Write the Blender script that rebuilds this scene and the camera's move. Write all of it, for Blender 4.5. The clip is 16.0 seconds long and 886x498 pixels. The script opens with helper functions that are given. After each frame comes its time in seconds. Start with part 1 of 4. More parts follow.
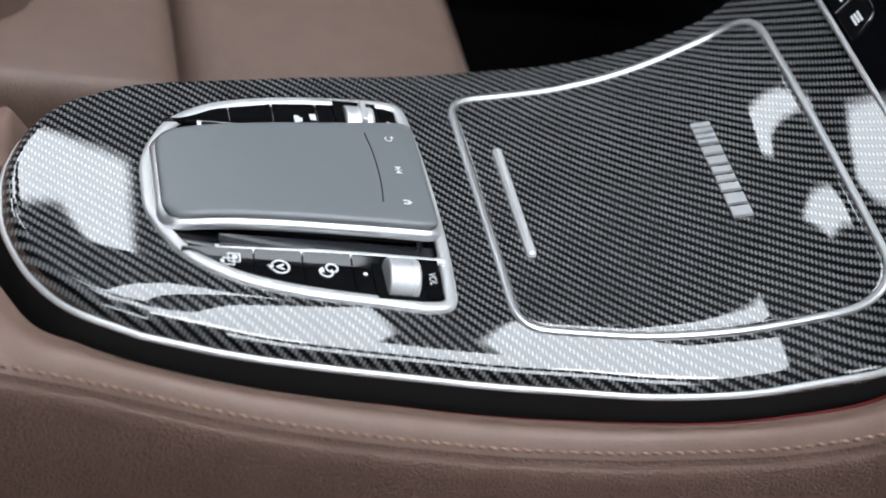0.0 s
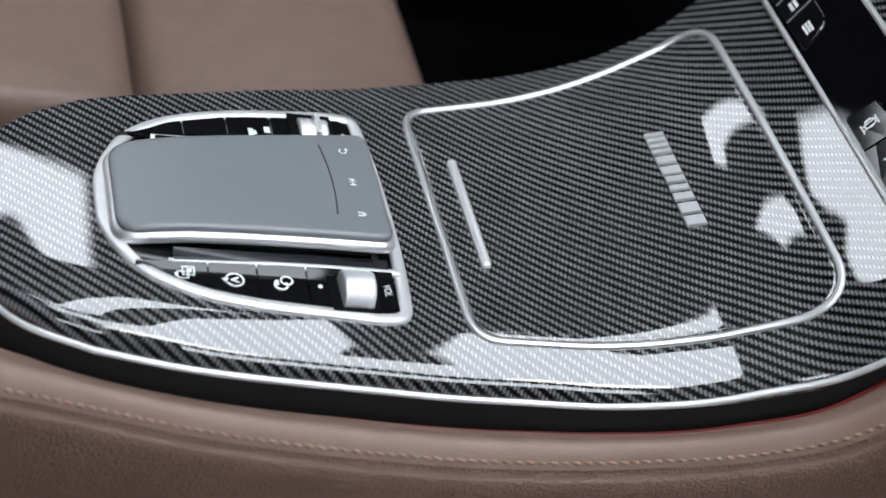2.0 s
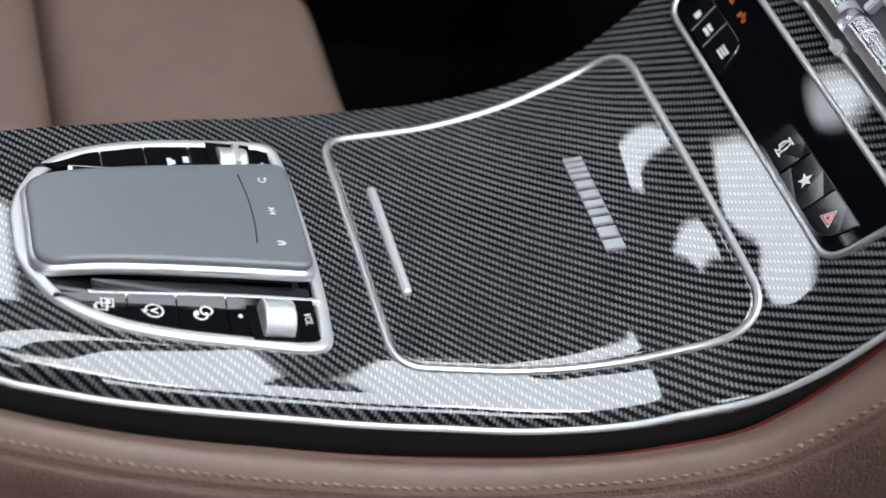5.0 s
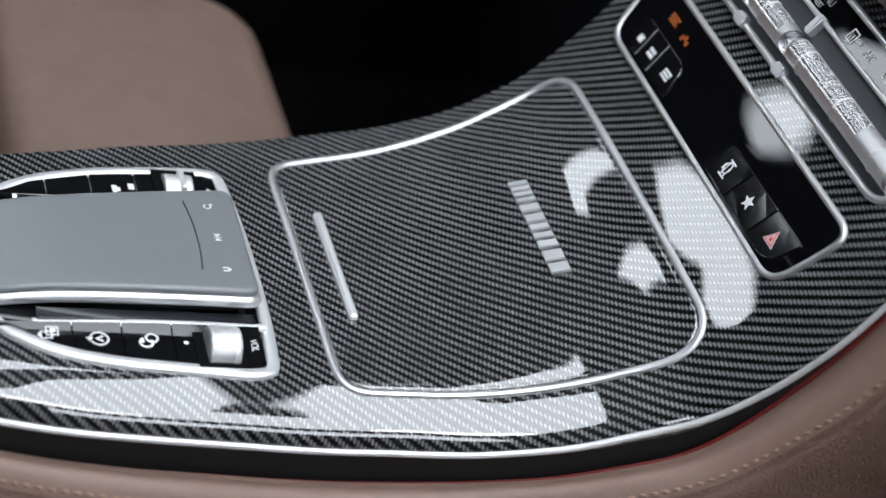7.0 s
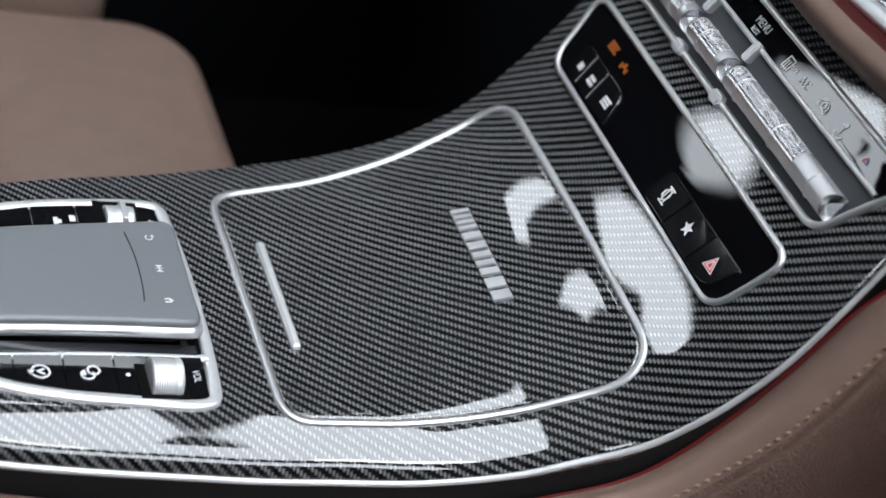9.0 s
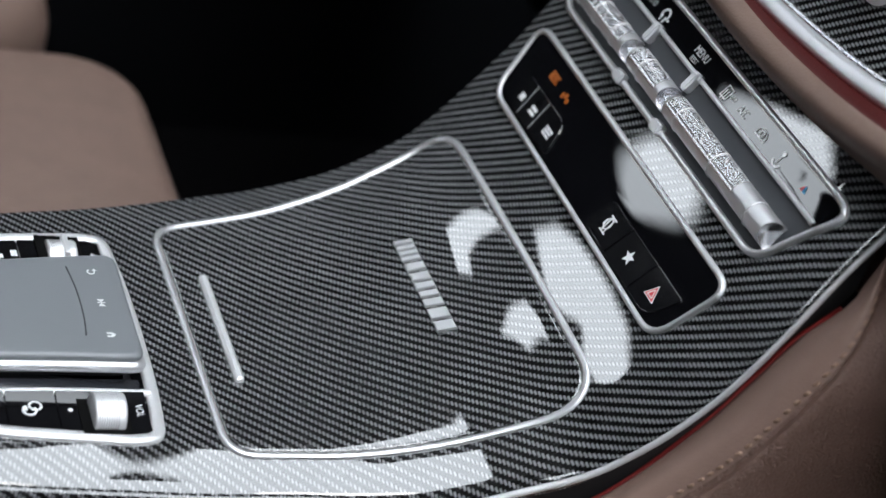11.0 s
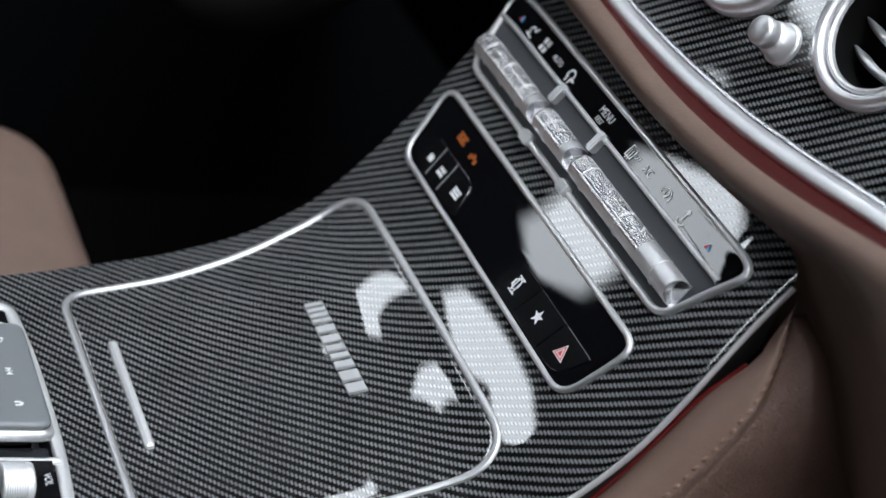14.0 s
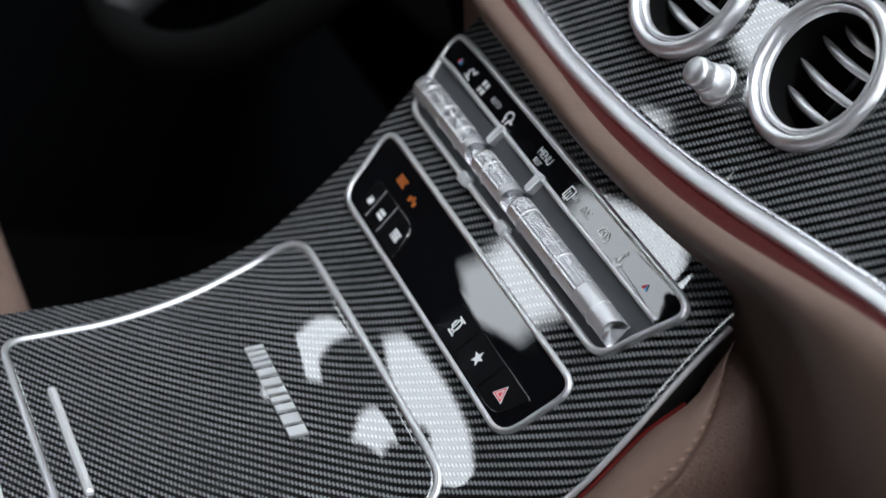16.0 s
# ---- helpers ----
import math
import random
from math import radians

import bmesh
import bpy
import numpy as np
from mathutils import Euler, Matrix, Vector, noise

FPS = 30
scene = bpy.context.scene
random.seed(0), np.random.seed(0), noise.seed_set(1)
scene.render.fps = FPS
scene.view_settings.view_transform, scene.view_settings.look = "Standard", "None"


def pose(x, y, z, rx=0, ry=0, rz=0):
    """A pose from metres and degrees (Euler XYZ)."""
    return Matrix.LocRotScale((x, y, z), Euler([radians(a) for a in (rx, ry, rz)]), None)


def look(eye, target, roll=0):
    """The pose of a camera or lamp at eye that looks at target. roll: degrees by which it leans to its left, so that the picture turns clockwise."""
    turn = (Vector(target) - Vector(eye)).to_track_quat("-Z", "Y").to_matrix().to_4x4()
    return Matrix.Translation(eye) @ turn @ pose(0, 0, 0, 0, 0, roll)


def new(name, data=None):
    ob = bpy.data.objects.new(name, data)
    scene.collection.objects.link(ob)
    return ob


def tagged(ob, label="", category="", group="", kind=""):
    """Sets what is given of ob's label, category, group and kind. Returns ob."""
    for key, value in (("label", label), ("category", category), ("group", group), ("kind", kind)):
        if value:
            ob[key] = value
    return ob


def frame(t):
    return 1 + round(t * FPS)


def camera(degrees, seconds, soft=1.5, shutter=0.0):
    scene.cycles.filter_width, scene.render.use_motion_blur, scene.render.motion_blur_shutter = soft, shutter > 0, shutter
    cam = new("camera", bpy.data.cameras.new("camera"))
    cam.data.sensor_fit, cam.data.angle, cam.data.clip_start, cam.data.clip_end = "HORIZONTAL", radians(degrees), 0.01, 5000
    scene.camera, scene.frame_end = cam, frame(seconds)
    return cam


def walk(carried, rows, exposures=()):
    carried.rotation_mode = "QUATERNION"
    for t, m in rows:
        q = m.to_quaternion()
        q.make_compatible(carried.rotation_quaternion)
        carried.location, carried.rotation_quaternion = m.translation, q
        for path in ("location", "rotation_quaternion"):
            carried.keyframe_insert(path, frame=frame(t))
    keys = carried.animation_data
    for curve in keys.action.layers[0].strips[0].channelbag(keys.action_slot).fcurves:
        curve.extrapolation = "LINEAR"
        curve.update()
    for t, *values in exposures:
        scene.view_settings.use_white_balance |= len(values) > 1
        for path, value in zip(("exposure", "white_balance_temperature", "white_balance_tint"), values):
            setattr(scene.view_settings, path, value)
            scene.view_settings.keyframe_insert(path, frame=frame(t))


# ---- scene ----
cam = camera(26.674, 16.0)
PATH = [
    (0.0, look((-0.3048, -0.6818, 0.5296), (-0.0034, 0.0552, -0.0753), 18.04)),
    (0.5, look((-0.3043, -0.6819, 0.5298), (0.0019, 0.0552, -0.0727), 18.10)),
    (1.0, look((-0.3037, -0.6821, 0.5300), (0.0070, 0.0551, -0.0700), 18.14)),
    (1.5, look((-0.3031, -0.6824, 0.5304), (0.0125, 0.0547, -0.0671), 18.25)),
    (2.0, look((-0.3023, -0.6828, 0.5308), (0.0185, 0.0540, -0.0643), 18.34)),
    (2.5, look((-0.3016, -0.6830, 0.5314), (0.0255, 0.0532, -0.0610), 18.44)),
    (3.0, look((-0.3008, -0.6832, 0.5321), (0.0317, 0.0528, -0.0576), 18.53)),
    (3.5, look((-0.3002, -0.6833, 0.5329), (0.0385, 0.0524, -0.0536), 18.61)),
    (4.0, look((-0.2995, -0.6835, 0.5337), (0.0444, 0.0521, -0.0501), 18.67)),
    (6.5, look((-0.2950, -0.6855, 0.5379), (0.0753, 0.0520, -0.0268), 18.96)),
    (7.0, look((-0.2942, -0.6859, 0.5388), (0.0815, 0.0514, -0.0226), 19.00)),
    (7.5, look((-0.2933, -0.6864, 0.5398), (0.0884, 0.0504, -0.0183), 19.07)),
    (8.0, look((-0.2925, -0.6870, 0.5409), (0.0944, 0.0500, -0.0134), 19.11)),
    (8.5, look((-0.2917, -0.6877, 0.5421), (0.1011, 0.0502, -0.0068), 19.15)),
    (11.0, look((-0.2870, -0.6898, 0.5475), (0.1338, 0.0494, 0.0216), 19.33)),
    (11.5, look((-0.2863, -0.6902, 0.5487), (0.1405, 0.0502, 0.0295), 19.34)),
    (12.0, look((-0.2856, -0.6907, 0.5499), (0.1469, 0.0503, 0.0361), 19.38)),
    (12.5, look((-0.2849, -0.6911, 0.5509), (0.1539, 0.0498, 0.0424), 19.43)),
    (13.0, look((-0.2841, -0.6916, 0.5518), (0.1606, 0.0496, 0.0489), 19.45)),
    (13.5, look((-0.2833, -0.6921, 0.5528), (0.1675, 0.0499, 0.0565), 19.45)),
    (14.0, look((-0.2824, -0.6925, 0.5538), (0.1740, 0.0500, 0.0635), 19.45)),
    (14.5, look((-0.2815, -0.6930, 0.5547), (0.1816, 0.0493, 0.0704), 19.49)),
    (15.0, look((-0.2806, -0.6937, 0.5556), (0.1885, 0.0487, 0.0773), 19.53)),
    (15.5, look((-0.2798, -0.6945, 0.5563), (0.1950, 0.0490, 0.0853), 19.55)),
    (16.0, look((-0.2791, -0.6953, 0.5569), (0.2003, 0.0493, 0.0924), 19.50)),
]
walk(cam, PATH)
SKY = 5.8                   # bright overcast sky outside the openings
# openings of an added, unseen hall, shaped for reflections and light: corners on the far wall (x, z), the roof (x, y)
# and the near wall (x, z)
FAR_OPEN = [
    [(-.06, 1.36), (-1.86, 1.28), (-1.86, 1.45), (-1.58, 1.72), (-1.38, 1.95), (-1.0, 2.28), (-.06, 2.40)],
    [(-1.60, 2.25), (-1.95, 1.88), (-2.12, 1.87), (-2.25, 2.0), (-2.14, 2.10), (-1.84, 2.55), (-1.16, 2.76), (-1.35, 2.565)],
    [(-2.05, 1.13), (-2.14, 1.00), (-2.25, .985), (-2.46, 1.01), (-2.69, 1.06), (-2.95, 1.25), (-3.10, 1.46), (-2.80, 1.64), (-2.62, 1.58), (-2.52, 1.38), (-2.41, 1.47), (-2.25, 1.52), (-2.12, 1.30)],
    [(-2.165, .60), (-2.24, .70), (-2.335, .775), (-2.43, .70), (-2.53, .65), (-2.47, .52), (-2.36, .48), (-2.20, .545)],
]
ROOF_OPEN = [
    [(.69, 2.27), (.65, 2.08), (.09, 2.04), (-.30, 2.28), (-.66, 2.30), (-.80, 2.36), (-.83, 2.10), (-.72, 1.83), (0, 1.72), (.52, 1.85)],
    [(-.47, 1.02), (-.25, .95), (.31, 1.41), (.59, 1.80), (.91, 2.12), (.81, .84), (.68, .41), (1.3, .37), (1.3, -2.45), (-1.12, -2.45), (-1.15, -1.3), (-1.34, -.04), (-1.13, .73), (-1.07, 1.02)],
]
# a driver side panel added to block light, and the hole that shapes a reflection
BLOCKER_EDGE = [(-.485, -.42), (1.2, -.42), (1.2, .84), (-.36, .82), (-.44, .76), (-.53, .67), (-.53, .50), (-.485, .48)]
BLOCKER_HOLE = [(-.186, .654), (-.407, .496), (-.458, .474), (-.495, .495), (-.43, .565), (-.355, .634), (-.275, .715), (-.26, .80), (-.19, .80)]
NEAR_OPEN = [[(-.6, 1.1), (.9, 1.1), (.9, 2.0), (-.6, 2.0)], [(-2.5, .85), (-1.3, .85), (-1.3, 1.4), (-2.5, 1.4)]]

cam.data.dof.use_dof = True
cam.data.dof.focus_distance = 0.89
cam.data.dof.aperture_fstop = 5.6

# ---- world and light: an overcast day outside the car ----
world = bpy.data.worlds.new("overcast")
scene.world = world
world.use_nodes = True
wn, wl = world.node_tree.nodes, world.node_tree.links
wn.clear()
w_out, w_bg, w_sky = wn.new("ShaderNodeOutputWorld"), wn.new("ShaderNodeBackground"), wn.new("ShaderNodeTexSky")
w_mix, w_bg2 = wn.new("ShaderNodeMixShader"), wn.new("ShaderNodeBackground")
w_sky.sky_type, w_sky.sun_disc = "NISHITA", False
w_sky.sun_elevation, w_sky.sun_rotation = radians(50), radians(200)
w_bg.inputs["Strength"].default_value = 0.10
w_bg2.inputs["Color"].default_value = (0.89, 0.96, 1.03, 1)
w_bg2.inputs["Strength"].default_value = SKY
w_mix.inputs["Fac"].default_value = 0.85
wl.new(w_sky.outputs["Color"], w_bg.inputs["Color"])
wl.new(w_bg.outputs[0], w_mix.inputs[1])
wl.new(w_bg2.outputs[0], w_mix.inputs[2])
wl.new(w_mix.outputs[0], w_out.inputs["Surface"])
sun = new("sun", bpy.data.lights.new("sun", "SUN"))
sun.data.energy, sun.data.angle, sun.data.color = 0.6, radians(20), (1.0, 0.97, 0.93)
sun.matrix_world = look((-0.5, -2.0, 3.0), (0, 0, 0))

# ---- materials ----


def material(name, colour, rough=0.5, metal=0.0, coat=0.0, spec=0.5):
    m = bpy.data.materials.new(name)
    m.use_nodes = True
    b = m.node_tree.nodes["Principled BSDF"]
    b.inputs["Base Color"].default_value = (*colour, 1)
    b.inputs["Roughness"].default_value = rough
    b.inputs["Metallic"].default_value = metal
    b.inputs["Coat Weight"].default_value = coat
    b.inputs["Coat Roughness"].default_value = 0.012
    b.inputs["Specular IOR Level"].default_value = spec
    return m


def nodes_of(m):
    return m.node_tree.nodes, m.node_tree.links, m.node_tree.nodes["Principled BSDF"]


def math_node(n, l, op, a, b=None, c=None):
    q = n.new("ShaderNodeMath")
    q.operation = op
    for i, v in enumerate((a, b, c)):
        if v is None:
            continue
        if isinstance(v, (int, float)):
            q.inputs[i].default_value = v
        else:
            l.new(v, q.inputs[i])
    return q.outputs[0]


def add_bump(m, scale, strength, distance, detail=4.0, kind="NOISE", coords="Object"):
    n, l, b = nodes_of(m)
    tc = n.new("ShaderNodeTexCoord")
    tex = n.new("ShaderNodeTexNoise" if kind == "NOISE" else "ShaderNodeTexVoronoi")
    tex.inputs["Scale"].default_value = scale
    if kind == "NOISE":
        tex.inputs["Detail"].default_value = detail
    l.new(tc.outputs[coords], tex.inputs["Vector"])
    bp = n.new("ShaderNodeBump")
    bp.inputs["Strength"].default_value, bp.inputs["Distance"].default_value = strength, distance
    l.new(tex.outputs[0], bp.inputs["Height"])
    l.new(bp.outputs[0], b.inputs["Normal"])
    return tex


def vary_colour(m, c0, c1, scale, detail=3.0):
    n, l, b = nodes_of(m)
    tc = n.new("ShaderNodeTexCoord")
    tex = n.new("ShaderNodeTexNoise")
    tex.inputs["Scale"].default_value, tex.inputs["Detail"].default_value = scale, detail
    l.new(tc.outputs["Object"], tex.inputs["Vector"])
    r = n.new("ShaderNodeValToRGB")
    r.color_ramp.elements[0].position, r.color_ramp.elements[1].position = 0.3, 0.7
    r.color_ramp.elements[0].color, r.color_ramp.elements[1].color = (*c0, 1), (*c1, 1)
    l.new(tex.outputs[0], r.inputs[0])
    l.new(r.outputs[0], b.inputs["Base Color"])


def vary_rough(m, lo, hi, scale):
    n, l, b = nodes_of(m)
    tc = n.new("ShaderNodeTexCoord")
    tex = n.new("ShaderNodeTexNoise")
    tex.inputs["Scale"].default_value, tex.inputs["Detail"].default_value = scale, 5
    l.new(tc.outputs["Object"], tex.inputs["Vector"])
    mr = n.new("ShaderNodeMapRange")
    mr.inputs["To Min"].default_value, mr.inputs["To Max"].default_value = lo, hi
    l.new(tex.outputs[0], mr.inputs["Value"])
    l.new(mr.outputs[0], b.inputs["Roughness"])


def carbon_material():
    """2 x 2 twill of 1.6 mm tows under clear lacquer, laid by the UV map in metres."""
    m = material("carbon_twill", (0.05, 0.05, 0.05), 0.5, 0.0, 1.0, 0.12)
    n, l, b = nodes_of(m)
    b.inputs["Coat IOR"].default_value = 2.05
    b.inputs["Specular IOR Level"].default_value = 0.15
    uv = n.new("ShaderNodeUVMap")
    uv.uv_map = "metres"
    sep = n.new("ShaderNodeSeparateXYZ")
    wob = n.new("ShaderNodeTexNoise")
    wob.inputs["Scale"].default_value = 26
    l.new(uv.outputs[0], wob.inputs["Vector"])
    l.new(uv.outputs[0], sep.inputs[0])
    wv = math_node(n, l, "MULTIPLY", math_node(n, l, "SUBTRACT", wob.outputs[0], 0.5), 0.35)
    u = math_node(n, l, "ADD", math_node(n, l, "MULTIPLY", sep.outputs[0], 1 / TOW), wv)
    v = math_node(n, l, "ADD", math_node(n, l, "MULTIPLY", sep.outputs[1], 1 / TOW), wv)
    iu, iv = math_node(n, l, "FLOOR", u), math_node(n, l, "FLOOR", v)
    fu, fv = math_node(n, l, "FRACT", u), math_node(n, l, "FRACT", v)
    ph = math_node(n, l, "FLOORED_MODULO", math_node(n, l, "ADD", iu, iv), 4.0)
    warp = math_node(n, l, "LESS_THAN", ph, 1.5)
    def hump(f):
        d = math_node(n, l, "SUBTRACT", f, 0.5)
        return math_node(n, l, "SUBTRACT", 1.0, math_node(n, l, "MULTIPLY", math_node(n, l, "MULTIPLY", d, d), 4.0))
    hu, hv = hump(fu), hump(fv)
    tall = math_node(n, l, "ADD", math_node(n, l, "MULTIPLY", hu, warp), math_node(n, l, "MULTIPLY", hv, math_node(n, l, "SUBTRACT", 1.0, warp)))
    fine = n.new("ShaderNodeTexNoise")
    fine.inputs["Scale"].default_value, fine.inputs["Detail"].default_value = 900, 3
    l.new(uv.outputs[0], fine.inputs["Vector"])
    broad = n.new("ShaderNodeTexNoise")
    broad.inputs["Scale"].default_value = 35
    l.new(uv.outputs[0], broad.inputs["Vector"])
    lightness = math_node(n, l, "MULTIPLY", math_node(n, l, "MULTIPLY", warp, math_node(n, l, "POWER", hu, 1.0)), math_node(n, l, "ADD", 0.55, math_node(n, l, "MULTIPLY", fine.outputs[0], 0.9)))
    along = math_node(n, l, "SUBTRACT", math_node(n, l, "FLOORED_MODULO", math_node(n, l, "ADD", v, iu), 4.0), 1.0)
    float_crown = math_node(n, l, "MAXIMUM", math_node(n, l, "SUBTRACT", 1.0, math_node(n, l, "MULTIPLY", along, along)), 0.0)
    lightness = math_node(n, l, "MULTIPLY", lightness, math_node(n, l, "ADD", 0.26, math_node(n, l, "MULTIPLY", math_node(n, l, "POWER", float_crown, 0.6), 0.74)))
    lightness = math_node(n, l, "MULTIPLY", lightness, math_node(n, l, "ADD", 0.6, math_node(n, l, "MULTIPLY", broad.outputs[0], 0.8)))
    ramp = n.new("ShaderNodeValToRGB")
    ramp.color_ramp.elements[0].color = (0.004, 0.004, 0.0045, 1)
    ramp.color_ramp.elements[1].color = (*CARBON_LIGHT, 1)
    l.new(lightness, ramp.inputs[0])
    l.new(ramp.outputs[0], b.inputs["Base Color"])
    bp = n.new("ShaderNodeBump")
    bp.inputs["Strength"].default_value, bp.inputs["Distance"].default_value = 0.5, 0.0003
    l.new(tall, bp.inputs["Height"])
    l.new(bp.outputs[0], b.inputs["Normal"])
    ln = n.new("ShaderNodeTexNoise")
    ln.inputs["Scale"].default_value = 120
    l.new(uv.outputs[0], ln.inputs["Vector"])
    b2 = n.new("ShaderNodeBump")
    b2.inputs["Strength"].default_value, b2.inputs["Distance"].default_value = 0.05, 0.0001
    l.new(ln.outputs[0], b2.inputs["Height"])
    l.new(b2.outputs[0], b.inputs["Coat Normal"])
    return m


TOW = 0.0016
CARBON_LIGHT = (0.234, 0.238, 0.246)
CARBON = carbon_material()


def leather_material(name, c0, c1, grain=1.0):
    m = material(name, c0, 0.5, 0.0, 0.0, 0.45)
    vary_colour(m, c0, c1, 55)
    n, l, b = nodes_of(m)
    tc = n.new("ShaderNodeTexCoord")
    vo, no = n.new("ShaderNodeTexVoronoi"), n.new("ShaderNodeTexNoise")
    vo.feature = "DISTANCE_TO_EDGE"
    vo.inputs["Scale"].default_value, no.inputs["Scale"].default_value = 430, 170
    no.inputs["Detail"].default_value = 5
    wrp = n.new("ShaderNodeVectorMath")
    wrp.operation = "MULTIPLY_ADD"
    wrp.inputs[1].default_value = (0.004, 0.004, 0.004)
    l.new(no.outputs["Color"], wrp.inputs[0])
    l.new(tc.outputs["Object"], wrp.inputs[2])
    l.new(wrp.outputs[0], vo.inputs["Vector"])
    l.new(tc.outputs["Object"], no.inputs["Vector"])
    hgt = math_node(n, l, "ADD", math_node(n, l, "MINIMUM", math_node(n, l, "MULTIPLY", vo.outputs["Distance"], 2.2), 0.5), math_node(n, l, "MULTIPLY", no.outputs[0], 0.10))
    bp = n.new("ShaderNodeBump")
    bp.inputs["Strength"].default_value, bp.inputs["Distance"].default_value = min(1.0, 0.5 * grain), 0.0010
    l.new(hgt, bp.inputs["Height"])
    l.new(bp.outputs[0], b.inputs["Normal"])
    vr = n.new("ShaderNodeMapRange")
    vr.inputs["To Min"].default_value, vr.inputs["To Max"].default_value = 0.40, 0.54
    l.new(no.outputs[0], vr.inputs["Value"])
    l.new(vr.outputs[0], b.inputs["Roughness"])
    return m


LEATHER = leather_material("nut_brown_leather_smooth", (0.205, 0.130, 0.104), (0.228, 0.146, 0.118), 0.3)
# grained side leather, darkened for the shade on its outward face
LEATHER_SIDE_SHADED = leather_material("nut_brown_leather_grained_shaded", (0.130, 0.074, 0.057), (0.150, 0.086, 0.067), 1.2)
# same leather as the console, darkened in place of the dash's shade
LEATHER_DASH_SHADED = leather_material("dash_leather_shaded", (0.135, 0.086, 0.067), (0.152, 0.098, 0.077), 0.35)
# console leather again, the seat's weaker light put into the colour
LEATHER_SEAT_DIMMED = leather_material("seat_leather_dimmed", (0.170, 0.113, 0.092), (0.190, 0.127, 0.103), 0.5)
THREAD = material("tan_thread", (0.31, 0.195, 0.14), 0.7)
GLOSS = material("piano_black", (0.004, 0.004, 0.005), 0.04, 0.0, 0.6)
vary_rough(GLOSS, 0.012, 0.03, 60)
KEY = material("black_key", (0.006, 0.006, 0.007), 0.06, 0.0, 0.4)
SILVER = material("satin_silver", (0.82, 0.82, 0.835), 0.34, 0.82)
vary_rough(SILVER, 0.30, 0.38, 120)
ROLLER = material("white_satin_silver", (0.86, 0.86, 0.87), 0.42, 0.65)
# channel leather with its red ambient glow put into base colour and emission
CHANNEL_GLOW = material("channel_painted_red_glow", (0.030, 0.006, 0.006), 0.7)
nodes_of(CHANNEL_GLOW)[2].inputs["Specular IOR Level"].default_value = 0.08
_b = nodes_of(CHANNEL_GLOW)[2]
_b.inputs["Emission Color"].default_value, _b.inputs["Emission Strength"].default_value = (1.0, 0.06, 0.045, 1), 0.024
add_bump(CHANNEL_GLOW, 900, 0.3, 0.0004)
CHROME = material("bright_chrome", (0.74, 0.74, 0.76), 0.22, 1.0)
vary_rough(CHROME, 0.20, 0.26, 120)
PAD = material("soft_touch_grey", (0.180, 0.190, 0.205), 0.40, 0.0, 0.4, 0.6)
add_bump(PAD, 2500, 0.08, 0.0002)
nodes_of(PAD)[2].inputs["Coat Roughness"].default_value = 0.30
SLOT_DARK = material("dark_gloss_slot", (0.022, 0.023, 0.028), 0.16, 0.0, 0.3)
SKIRT = material("charcoal_skirt_plastic", (0.017, 0.017, 0.018), 0.6)
add_bump(SKIRT, 1500, 0.2, 0.0003)
SLOT = material("grey_plastic", (0.045, 0.048, 0.054), 0.45)
BLACK = material("black_plastic", (0.010, 0.010, 0.011), 0.55)
add_bump(BLACK, 1500, 0.2, 0.0003)
# near black that puts the shade of gaps, wells and ducts into the colour
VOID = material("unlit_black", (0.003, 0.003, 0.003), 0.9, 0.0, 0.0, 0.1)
# carpet and trim darkened to near black for the shade beyond the console
CARPET = material("black_carpet_shaded", (0.004, 0.004, 0.0045), 0.95, 0.0, 0.0, 0.04)
add_bump(CARPET, 700, 0.8, 0.003)
NEAR_BLACK = material("near_black_matt", (0.0035, 0.004, 0.005), 0.7, 0.0, 0.0, 0.06)
add_bump(NEAR_BLACK, 400, 0.2, 0.0006)
CEILING_DARK = material("dark_ceiling", (0.02, 0.02, 0.021), 0.9)
add_bump(CEILING_DARK, 500, 0.3, 0.001)
WHITE = material("white_print", (0.80, 0.81, 0.82), 0.5)
RED = material("red_print", (0.62, 0.03, 0.04), 0.4)
BLUE = material("blue_print", (0.10, 0.42, 0.75), 0.4)
AMBER = material("amber_indicator", (0.30, 0.08, 0.01), 0.5)
_b = nodes_of(AMBER)[2]
_b.inputs["Emission Color"].default_value, _b.inputs["Emission Strength"].default_value = (1.0, 0.22, 0.02, 1), 0.06
FLANK_GLOW = material("dim_red_light_guide", (0.10, 0.005, 0.005), 0.6)
_b = nodes_of(FLANK_GLOW)[2]
_b.inputs["Emission Color"].default_value, _b.inputs["Emission Strength"].default_value = (1.0, 0.03, 0.02, 1), 0.018
KNURL = material("knurled_silver", (0.80, 0.80, 0.815), 0.30, 0.8)


vary_rough(KNURL, 0.20, 0.32, 300)

# ---- shape of the console ----


def curve_fn(xs, zs):
    xs, zs = np.array(xs), np.array(zs)
    d = np.gradient(zs, xs)
    def at(x):
        x = np.asarray(x, float)
        i = np.clip(np.searchsorted(xs, x) - 1, 0, len(xs) - 2)
        wd = xs[i + 1] - xs[i]
        u = (x - xs[i]) / wd
        return (2*u**3 - 3*u**2 + 1)*zs[i] + (u**3 - 2*u**2 + u)*wd*d[i] + (-2*u**3 + 3*u**2)*zs[i + 1] + (u**3 - u**2)*wd*d[i + 1]
    return at


rise = curve_fn([-.40, -.25, -.10, 0, .05, .103, .143, .175, .205, .24, .30],
                [-.010, -.006, -.002, .000, .0085, .0305, .0585, .105, .1635, .222, .31])
